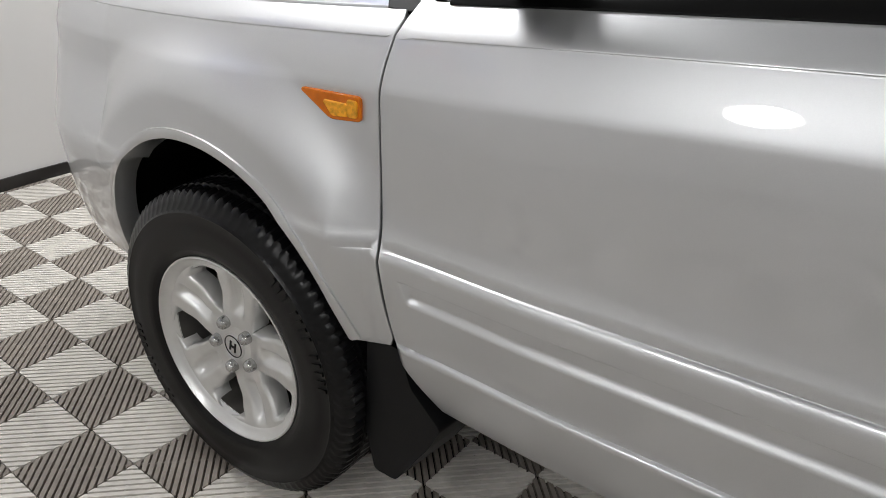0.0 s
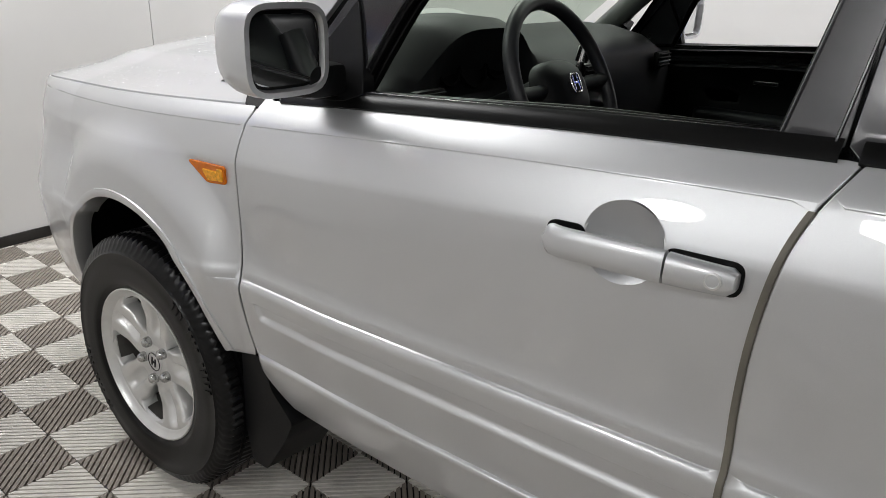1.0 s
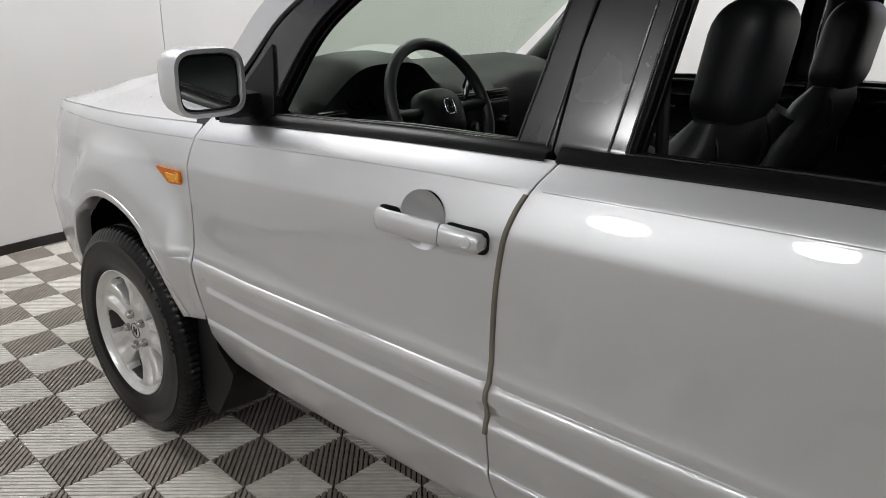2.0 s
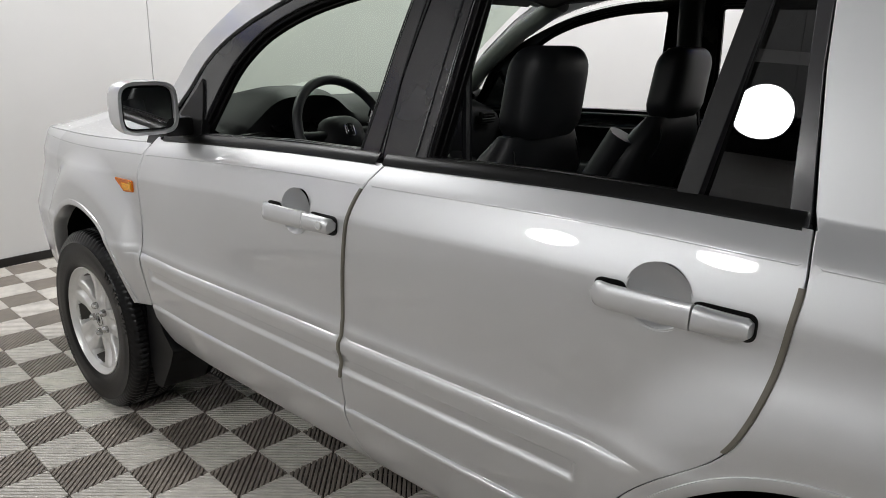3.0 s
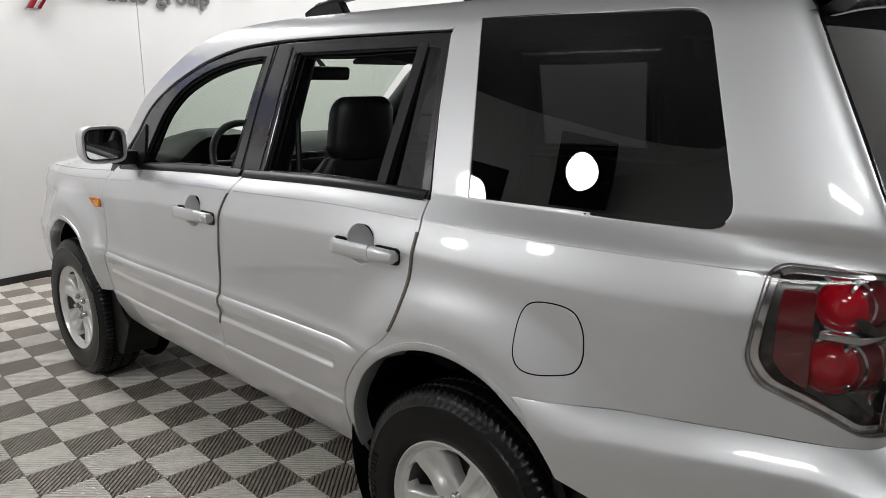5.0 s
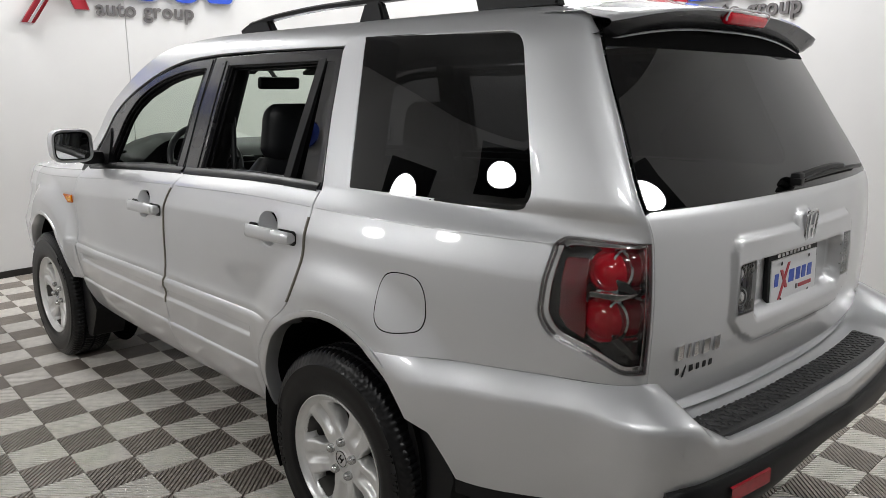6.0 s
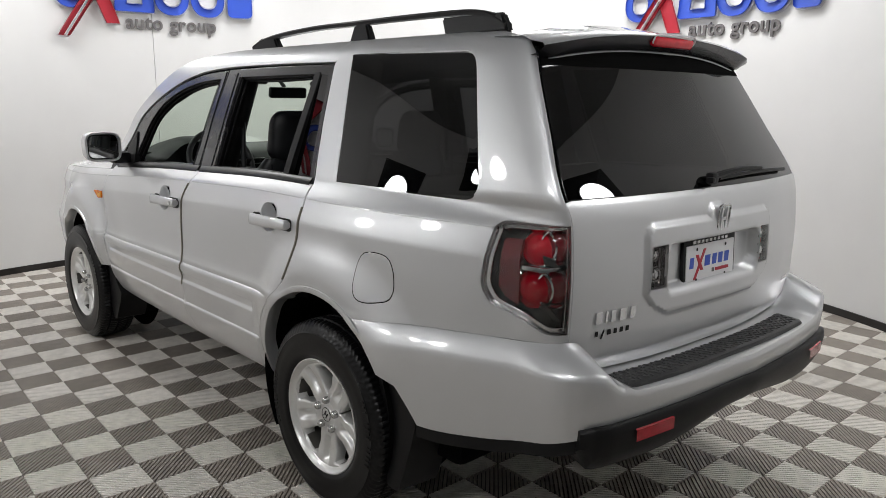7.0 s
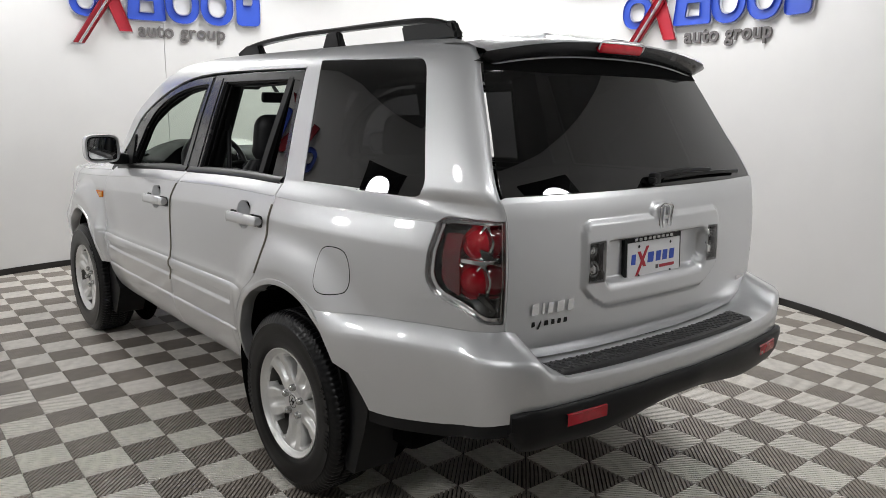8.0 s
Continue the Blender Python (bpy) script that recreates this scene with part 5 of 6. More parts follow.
def loft(sections, mat, name, parent, label="", m=None):
    """A body from closed cross-sections of equal count."""
    bm = bmesh.new()
    rings = [[bm.verts.new(p) for p in s] for s in sections]
    n = len(rings[0])
    for a, b in zip(rings, rings[1:]):
        for k in range(n):
            bm.faces.new((a[k], a[(k + 1) % n], b[(k + 1) % n], b[k]))
    bm.faces.new(rings[0][::-1]), bm.faces.new(rings[-1])
    return bm_obj(name, bm, mat, parent, label, m=m)


def ellipse(cx, cy, cz, ry, rz, n=14, p=0.7):
    out = []
    for k in range(n):
        a = k * math.tau / n
        c, s = math.cos(a), math.sin(a)
        out.append((cx, cy + ry * math.copysign(abs(c) ** p, c), cz + rz * math.copysign(abs(s) ** p, s)))
    return out


def door_handle(door, x, z, sgn, key):
    h = tagged(new("door_handle"), "silver pull handle over a round finger cup" + (" with a key lock" if key else ""))
    h.parent = door
    h.matrix_basis = skin_frame(x, z, sgn)
    # the dish; x along, y up, z out
    P = []
    for r in np.linspace(1, 0, 9):
        d = -0.024 * (1 - r ** 2.2)
        P.append([(0.0635 * r * math.cos(a), 0.0615 * r * math.sin(a), d - 0.001) for a in np.linspace(0, math.tau, 40)])
    grid_obj("finger_cup", P, SILVER, h)
    sec = []
    for t in np.linspace(0, 1, 22):
        xx = -0.119 + 0.194 * t
        out_ = 0.010 + 0.020 * math.sin(min(1, t / 0.25) * math.pi / 2) * (1 if t < 0.8 else 1 - 0.1 * (t - 0.8) / 0.2)
        hh = 0.0215 * math.sqrt(max(0.0, 1 - max(0, 1 - t / 0.10) ** 2)) + 0.002
        yy = -0.014 + 0.004 * t
        sec.append([(xx, yy + b, out_ + c - 0.0) for _, b, c in ellipse(0, 0, 0, hh, 0.0115)])
    loft(sec, SILVER, "grip", h)
    sec = []
    for t in np.linspace(0, 1, 12):
        xx = 0.079 + 0.088 * t
        hh = 0.0225 * (1 - 0.15 * t) * math.sqrt(max(0.03, 1 - max(0, (t - 0.9) / 0.1) ** 2 * 0.6))
        out_ = 0.026 - 0.010 * t ** 2
        sec.append([(xx, -0.010 + b, max(-0.002, out_ + c)) for _, b, c in ellipse(0, 0, 0, hh, 0.016)])
    base = loft(sec, SILVER, "handle_base", h)
    if key:
        bm = lathe([(0.0, 0.0115), (0.004, 0.0115), (0.0045, 0.009), (0.001, 0.0075), (0.001, 0.0)], 24, axis="z")
        bm_obj("key_lock", bm, ALLOY, base, "round key lock", m=Matrix.Translation((0.142, -0.010, 0.034)))
    for (xa, xb, hh) in ((-0.1225, -0.058, 0.0238), (0.062, 0.1715, 0.0245)):
        o = rounded([(xa, -hh - 0.013), (xb, -hh - 0.011), (xb, hh - 0.011), (xa, hh - 0.013)], 0.018)
        me = mesh_data("gasket", [(a, b, 0.0012) for a, b in o] + [(a, b, -0.004) for a, b in o], [tuple(range(len(o)))] + [(i, (i + 1) % len(o), len(o) + (i + 1) % len(o), len(o) + i) for i in range(len(o))], RUBBER, smooth=False)
        obj("gasket", me, h, "black handle gasket")
    return h


for sgn, doors in ((-1, left), (1, right)):
    door_handle(doors[0], 1.309, 1.040, sgn, True)
    door_handle(doors[1], 2.325, 1.067, sgn, False)
    f = side if sgn < 0 else mirrored(side)
    fl = sgn > 0
    # amber marker lamp on the fender
    o = rounded([(0.246, 0.974), (0.378, 0.979), (0.376, 0.942), (0.312, 0.935)], [0.008, 0.008, 0.006, 0.01])
    mk = panel("side_marker", o, f, AMBER, car, us=0.015, offset=0.006, thick=0.008, label="amber side marker lamp", flip=fl)
    o = rounded([(0.300, 0.963), (0.352, 0.964), (0.350, 0.946), (0.318, 0.942)], 0.004)
    panel("inner_prism", o, f, AMBER_IN, mk, us=0.015, offset=0.009, thick=0.003, flip=fl)
    o = rounded([(0.354, 0.972), (0.373, 0.972), (0.371, 0.947), (0.354, 0.946)], 0.004)
    panel("inner_prism", o, f, AMBER_IN, mk, us=0.015, offset=0.009, thick=0.003, flip=fl)
    # fuel flap, on a near-black sheet that draws the shade of its gap
    if sgn < 0:
        fo = spline([(2.912, 0.985), (2.93, 1.015), (2.965, 1.028), (3.02, 1.029), (3.055, 1.017), (3.074, 0.985), (3.080, 0.945), (3.077, 0.905), (3.062, 0.878), (3.03, 0.866), (2.975, 0.857), (2.935, 0.863), (2.913, 0.89), (2.908, 0.94)], 0.012, True)
        panel("fuel_flap_gap", fo, f, SHELL, left[2], us=0.02, offset=0.0006, thick=0.002)
        c = np.mean(fo, 0)
        fi = [tuple(c + (np.array(p) - c) * 0.965) for p in fo]
        panel("fuel_flap", fi, f, SILVER, left[2], us=0.02, offset=0.0016, thick=0.004, lip=0.0012)
    # edge guards on the doors' trailing edges
    for door, seam, z0, z1 in ((doors[0], SEAM_B, 0.62, 1.15), (doors[1], SEAM_R, 0.84, 1.14)):
        pts = [(x, z) for x, z in seam if z0 < z < z1]
        P = []
        for x, z in pts:
            q = []
            for dx, d in ((-0.0085, 0.0), (-0.008, 0.003), (-0.004, 0.0045), (0.0005, 0.004), (0.002, 0.0), (0.002, -0.01)):
                a, b, c = side_off(d)(np.array(x + dx), np.array(z))
                q.append((float(a), float(b) if sgn < 0 else 2 * YC - float(b), float(c)))
            P.append(q)
        grid_obj("edge_guard", P, GUARD, door, "beige rubber door edge guard", flip=sgn > 0)
    # outer belt seals, rubber strips under the openings
    for door, xa, xb in ((doors[0], 0.50, 1.545), (doors[1], 1.568, 2.518)):
        P = []
        for x in np.linspace(xa, xb, 40):
            q = []
            for dz, d in ((-0.004, -0.004), (-0.003, 0.004), (0.004, 0.0065), (0.018, 0.006), (0.024, 0.001), (0.024, -0.02)):
                a, b, c = side_off(d)(np.array(x), np.array(belt(x) + dz))
                q.append((float(a), float(b) if sgn < 0 else 2 * YC - float(b), float(c)))
            P.append(q)
        grid_obj("belt_seal", P, RUBBER, door, "black rubber belt seal", flip=sgn < 0)
    # divider bar of the rear door
    o = line([(2.300, belt(2.3) + 0.018), (2.337, belt(2.33) + 0.018), (2.388, 1.636), (2.350, 1.636), (2.300, belt(2.3) + 0.018)], 0.03)[:-1]
    panel("glass_divider", o, f, BLACK_TRIM, doors[1], us=0.03, offset=0.002, thick=0.03, flip=fl)
    # thin bright seals along the frames
    for door, pts in ((doors[0], [(1.470, belt(1.47) + 0.024), (1.546, 1.618)]), (doors[1], [(1.693, belt(1.7) + 0.024), (1.733, 1.628)]), (doors[0], [(1.535, 1.20), (1.592, 1.652)]), (doors[1], [(1.66, 1.215), (1.705, 1.645)])):
        P = [[float(c) for c in side_off(0.002)(np.array(x), np.array(z))] for x, z in line(pts, 0.05)]
        if sgn > 0:
            P = [(a, 2 * YC - b, c) for a, b, c in P]
        bm_obj("frame_seal", tube(P, 0.0022, 6), GLOSS_BLACK, door)
    # weather strips inside the window openings, in two steps
    for door, o in ((doors[0], FO), (doors[1], RO)):
        panel("weather_strip", grown(o, 0.004), f, RUBBER, door, holes=[grown(o, -0.005)], us=0.05, offset=-0.012, thick=0.012, lip=0.004, label="black rubber weather strip", flip=fl)
        panel("weather_strip", grown(o, -0.002), f, RUBBER, door, holes=[grown(o, -0.011)], us=0.05, offset=-0.030, thick=0.014, lip=0.004, flip=fl)
    # arch lip
    for c_, a0, a1 in ((ARCH_F, 16, 188), (ARCH_R, 28, 184)):
        P = []
        for x, z in arch(c_, a0, a1, 60, R_ARCH - 0.001):
            q = []
            for dr, d in ((0.0185, 0.0), (0.0175, 0.0035), (0.004, 0.005), (-0.004, 0.001), (-0.008, -0.02), (-0.006, -0.05)):
                k = (R_ARCH + dr) / R_ARCH
                xx, zz = c_[0] + (x - c_[0]) * k, c_[1] + (z - c_[1]) * k
                a, b, c = side_off(d)(np.array(xx), np.array(zz))
                q.append((float(a), float(b) if sgn < 0 else 2 * YC - float(b), float(c)))
            P.append(q)
        grid_obj("arch_lip", P, SILVER, car, flip=sgn > 0)
    # mud flaps
    for name_, pts, yo in (("front", [(0.372, 0.530), (0.450, 0.525), (0.475, 0.45), (0.545, 0.385), (0.52, 0.33), (0.44, 0.205), (0.385, 0.205), (0.365, 0.30)], 0.865), ("rear", [(3.02, 0.62), (3.118, 0.628), (3.15, 0.60), (3.212, 0.485), (3.19, 0.40), (3.125, 0.21), (3.065, 0.21), (3.05, 0.30)], 0.875)):
        o = rounded(pts, 0.012)
        n = len(o)
        y1, y2 = (-yo, -yo + 0.16) if sgn < 0 else (2 * YC + yo, 2 * YC + yo - 0.16)
        bm = bmesh.new()
        a = [bm.verts.new((x, y1, z)) for x, z in o]
        b = [bm.verts.new((x + 0.02, y2, z)) for x, z in o]
        bm.faces.new(a), bm.faces.new(b[::-1])
        for i in range(n):
            bm.faces.new((a[i], a[(i + 1) % n], b[(i + 1) % n], b[i]))
        bm_obj("mud_flap", bm, BLACK_TRIM, car, "black plastic mud flap")
    # door mirror
    m0 = tagged(new("door_mirror"), "silver door mirror on a black foot")
    m0.parent = doors[0]
    ysg = lambda y: y if sgn < 0 else 2 * YC - y
    secs = []
    for t in np.linspace(0, 1, 9):
        x = 0.575 + 0.090 * t
        k = math.sqrt(max(0.0, 1 - (1 - t) ** 2.6)) * 0.98 + 0.02
        secs.append([(x, ysg(-0.945 + b), 1.258 + 0.006 * (1 - t) + c) for _, b, c in ellipse(0, 0, 0, 0.096 * (0.55 + 0.45 * k), 0.082 * (0.45 + 0.55 * k), 28, 0.55)])
    secs.append([(0.690, ysg(-0.945 + b), 1.258 + c) for _, b, c in ellipse(0, 0, 0, 0.094, 0.080, 28, 0.5)])
    secs.append([(0.690, ysg(-0.945 + b), 1.258 + c) for _, b, c in ellipse(0, 0, 0, 0.084, 0.070, 28, 0.45)])
    secs.append([(0.672, ysg(-0.945 + b), 1.258 + c) for _, b, c in ellipse(0, 0, 0, 0.080, 0.066, 28, 0.45)])
    loft(secs, SILVER, "mirror_housing", m0)
    for dx, g, mt, nm in ((0.676, 0.0, RUBBER, "mirror_rim"), (0.679, -0.006, MIRROR, "mirror_glass")):
        pts = [(dx + 0.02 * b, ysg(-0.945 + b), 1.258 + c) for _, b, c in ellipse(0, 0, 0, 0.081 + g, 0.067 + g, 28, 0.42)]
        me = mesh_data(nm, pts, [tuple(range(28))], mt, smooth=False)
        obj(nm, me, m0, "mirror glass" if mt is MIRROR else "")
    sail = [(0.50, 1.145), (0.545, 1.19), (0.665, 1.335), (0.705, 1.235), (0.722, 1.170), (0.68, 1.150), (0.58, 1.142)]
    panel("mirror_foot", line(sail + sail[:1], 0.03)[:-1], f, BLACK_TRIM, m0, us=0.03, offset=0.008, thick=0.03, flip=fl)
    cc = [(0.37, 1.150), (0.44, 1.225), (0.50, 1.255), (0.53, 1.235), (0.48, 1.15), (0.455, 1.118), (0.42, 1.112), (0.385, 1.115)]
    panel("cowl_corner", line(cc + cc[:1], 0.03)[:-1], f, BLACK_TRIM, car, us=0.03, offset=-0.002, thick=0.06, label="black plastic cowl corner", flip=fl)
    bm_obj("mirror_arm", box((0.10, 0.10, 0.065), (0.635, ysg(-0.845), 1.195), 0.02), BLACK_TRIM, m0)


# ---- inside the car ----
def cushion(size, at, bevel, rot=(0, 0, 0)):
    m = Matrix.Translation(at) @ Euler([radians(a) for a in rot]).to_matrix().to_4x4()
    return box(size, (0, 0, 0), bevel, 5, m)


def front_seat(y):
    s = tagged(new("front_seat"), "black leather front seat with a separate head rest")
    s.parent = car
    bm_obj("seat_cushion", cushion((0.52, 0.50, 0.16), (1.22, y, 0.72), 0.06, (0, -6, 0)), SEAT, s)
    # back, wider at its shoulders, leaning to the rear
    secs = []
    for t in np.linspace(0, 1, 12):
        z = 0.70 + 0.545 * t
        x = 1.46 + 0.255 * t + 0.02 * math.sin(t * math.pi)
        hw = 0.235 + 0.02 * math.sin(t * math.pi) - 0.055 * float(sstep(0.80, 1.0, t)) - 0.02 * t
        th = 0.085 - 0.028 * t
        if t > 0.95:
            th *= 0.6
        secs.append([(x + c, y + b, z) for _, b, c in ellipse(0, 0, 0, hw, th, 28, 0.6)])
    loft(secs, SEAT, "seat_back", s)
    for sg in (-1, 1):
        bm_obj("side_bolster", tube([(1.43 + 0.255 * t - 0.045, y + sg * (0.205 + 0.01 * math.sin(t * 3)), 0.72 + 0.46 * t) for t in np.linspace(0, 1, 9)], 0.05, 12), SEAT, s)
        bm_obj("seam_piping", tube([(1.745 + 0.03 * math.sin(t * math.pi) - 0.02, y + sg * (0.17 - 0.03 * t), 1.10 + 0.145 * t) for t in np.linspace(0, 1, 8)], 0.003, 6), PLASTIC, s)
    secs = []
    for t in list(np.linspace(0, 0.72, 9)) + [0.80, 0.87, 0.92, 0.955, 0.98, 0.995, 1.0]:
        z = 1.240 + 0.232 * t
        q = max(0.0, (t - 0.72) / 0.28)
        cap = math.sqrt(max(0.0, 1 - q * q))
        low_ = 0.80 + 0.20 * float(sstep(0, 0.14, t))
        hw = 0.146 * (1 - 0.09 * t) * (0.62 + 0.38 * cap) * low_
        th = 0.064 * (0.25 + 0.75 * cap) * low_
        secs.append([(1.715 + 0.03 * t + c, y + b, z) for _, b, c in ellipse(0, 0, 0, hw, th, 32, 0.62)])
    hr = loft(secs, SEAT, "head_rest", s, "black leather head rest")
    for sg in (-1, 1):
        bm_obj("seam_piping", tube([(1.715 + 0.03 * t + 0.046 * (1 - 0.5 * t ** 3), y + sg * 0.075 * (1 - 0.35 * t ** 2), 1.25 + 0.215 * t) for t in np.linspace(0, 1, 10)], 0.0022, 6), PLASTIC, hr)
        bm_obj("post", tube([(1.71, y + sg * 0.055, 1.18), (1.715, y + sg * 0.055, 1.26)], 0.007, 8), CHROME, hr)
    return s


for y in (-0.375, YC + 0.405):
    front_seat(y)
rs = tagged(new("rear_bench"), "black leather rear bench seat")
rs.parent = car
bm_obj("seat_cushion", cushion((0.5, 1.28, 0.16), (2.22, YC, 0.68), 0.06), SEAT, rs)
bm_obj("seat_back", cushion((0.16, 1.28, 0.50), (2.52, YC, 0.93), 0.06, (0, 12, 0)), SEAT, rs)

# dashboard: a swept section with a hood over the dials
P = []
for y in np.linspace(-0.70, 0.76, 60):
    hoodk = math.exp(-((y + 0.375) / 0.19) ** 4)
    mid = math.exp(-((y - YC) / 0.16) ** 4)
    side_drop = 0.05 * float(sstep(0.55, 0.75, abs(y - YC)))
    zt = 1.225 - side_drop
    P.append([(0.08, y, 1.15 - side_drop), (0.20, y, 1.195 - side_drop), (0.42, y, zt + 0.018 + 0.025 * hoodk), (0.56, y, zt + 0.012 + 0.062 * hoodk), (0.66 + 0.02 * hoodk, y, zt - 0.010 + 0.080 * hoodk), (0.70 + 0.03 * hoodk, y, zt - 0.035 + 0.085 * hoodk),
              (0.715 - 0.03 * hoodk + 0.02 * mid, y, zt - 0.065 - 0.0 * hoodk + 0.055 * hoodk), (0.72 - 0.07 * hoodk + 0.02 * mid, y, zt - 0.11), (0.74 - 0.04 * hoodk + 0.03 * mid, y, zt - 0.22), (0.73, y, zt - 0.30), (0.66, y, 0.72)])
dash = grid_obj("dashboard", P, PLASTIC, car, "black moulded dashboard")
for y, w in ((-0.615, 0.10), (YC + 0.60, 0.10), (YC - 0.085, 0.12), (YC + 0.085, 0.12)):
    v = new("air_vent")
    v.parent = dash
    bm_obj("vent_frame", box((0.02, w, 0.055), (0.735, y, 1.135), 0.008), RUBBER, v)
    for k in range(4):
        bm_obj("vent_slat", box((0.012, w - 0.012, 0.004), (0.745, y, 1.118 + 0.012 * k), 0.001, 1), GREY_TRIM if k == 1 else PLASTIC, v)
v = new("side_demister")
v.parent = dash
bm_obj("vent_frame", box((0.085, 0.035, 0.008), (0.50, -0.645, 1.205), 0.003), RUBBER, v)
for k in range(3):
    bm_obj("vent_slat", box((0.075, 0.004, 0.006), (0.50, -0.656 + 0.011 * k, 1.209), 0.001, 1), PLASTIC, v)
cl_ = new("instrument_cluster")
cl_.parent = dash
for y, r in ((-0.47, 0.042), (-0.375, 0.055), (-0.28, 0.042)):
    bm = lathe([(0.0, r), (0.012, r), (0.012, r - 0.006), (0.002, r - 0.008), (0.002, 0)], 28, axis="z")
    bm_obj("dial", bm, SHELL, cl_, m=Matrix.Translation((0.665, y, 1.185)) @ Matrix.Rotation(radians(70), 4, "Y"))
bm_obj("radio_panel", box((0.02, 0.24, 0.20), (0.765, YC, 1.03), 0.01), RUBBER, dash)
for k in range(2):
    bm = lathe([(0, 0.02), (0.018, 0.018), (0.02, 0.0)], 20, axis="z")
    bm_obj("radio_knob", bm, CHROME, dash, m=Matrix.Translation((0.775, YC - 0.08 + 0.16 * k, 1.06)) @ Matrix.Rotation(radians(90), 4, "Y"))

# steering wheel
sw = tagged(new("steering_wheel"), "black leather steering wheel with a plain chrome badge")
sw.parent = car
sw.matrix_basis = Matrix.Translation((0.925, -0.375, 1.165)) @ Matrix.Rotation(radians(64), 4, "Y")
bm_obj("wheel_rim", tube([(0.19 * math.cos(a), 0.19 * math.sin(a), 0) for a in np.linspace(0, math.tau, 64, endpoint=False)], 0.0165, 12, True), SEAT, sw)
secs = []
for t in np.linspace(0, 1, 8):
    r = 0.082 * (1 - 0.55 * t ** 3)
    secs.append([(0.012 + r * 0.95 * math.copysign(abs(math.cos(a)) ** 0.7, math.cos(a)), r * 1.15 * math.copysign(abs(math.sin(a)) ** 0.7, math.sin(a)), -0.03 + 0.055 * t) for a in np.linspace(0, math.tau, 28, endpoint=False)])
hubp = loft(secs, PLASTIC, "air_bag", sw)
for a in (90, -90, 35, -35):
    c, s = math.cos(radians(a)), math.sin(radians(a))
    bm_obj("wheel_spoke", tube([(0.06 * c, 0.06 * s, -0.012), (0.12 * c, 0.12 * s, -0.010), (0.188 * c, 0.188 * s, 0)], 0.016 if abs(a) == 90 else 0.012, 10), PLASTIC, sw)
bm_obj("badge_ring", tube([(x * 1.0, y, 0.028) for _, y, x in ellipse(0, 0, 0, 0.019, 0.021, 24, 0.5)], 0.002, 6, True), CHROME, hubp)
for yy in (-0.009, 0.009):
    bm_obj("badge_bar", box((0.034, 0.005, 0.004), (0, yy, 0.028), 0.001, 1), CHROME, hubp)
bm_obj("badge_bar", box((0.006, 0.016, 0.004), (0, 0, 0.028), 0.001, 1), CHROME, hubp)
bm_obj("steering_column", tube([(0.93, -0.375, 1.155), (0.70, -0.375, 1.05)], 0.05, 14), PLASTIC, car)
for sg, ln in ((-1, 0.13), (1, 0.15)):
    st = tube([(0.86, -0.375, 1.14), (0.865, -0.375 + sg * ln, 1.165)], 0.008, 8)
    bm_obj("column_stalk", st, PLASTIC, car)
bm_obj("gear_lever", joined(tube([(0.80, -0.24, 1.06), (0.86, -0.20, 1.17), (0.865, -0.195, 1.20)], 0.009, 8), tube([(0.865, -0.195, 1.20), (0.87, -0.19, 1.235)], 0.016, 10)), CHROME, car)
bm_obj("centre_console", cushion((0.75, 0.26, 0.30), (1.25, YC, 0.72), 0.05), PLASTIC, car)
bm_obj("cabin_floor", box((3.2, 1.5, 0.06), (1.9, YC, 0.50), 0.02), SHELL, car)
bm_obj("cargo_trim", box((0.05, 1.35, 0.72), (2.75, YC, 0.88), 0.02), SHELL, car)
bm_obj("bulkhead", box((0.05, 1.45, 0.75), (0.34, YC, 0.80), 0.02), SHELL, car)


# lining under the roof
def lining(u, v):
    return u, v, roof_z(u, v) - 0.045


panel("headliner", rounded([(1.08, YC - 0.56), (3.25, YC - 0.55), (3.25, YC + 0.55), (1.08, YC + 0.56)], 0.04), lining, GREY_DARKER, car, us=0.08, thick=0.01, label="dark roof lining", flip=False)
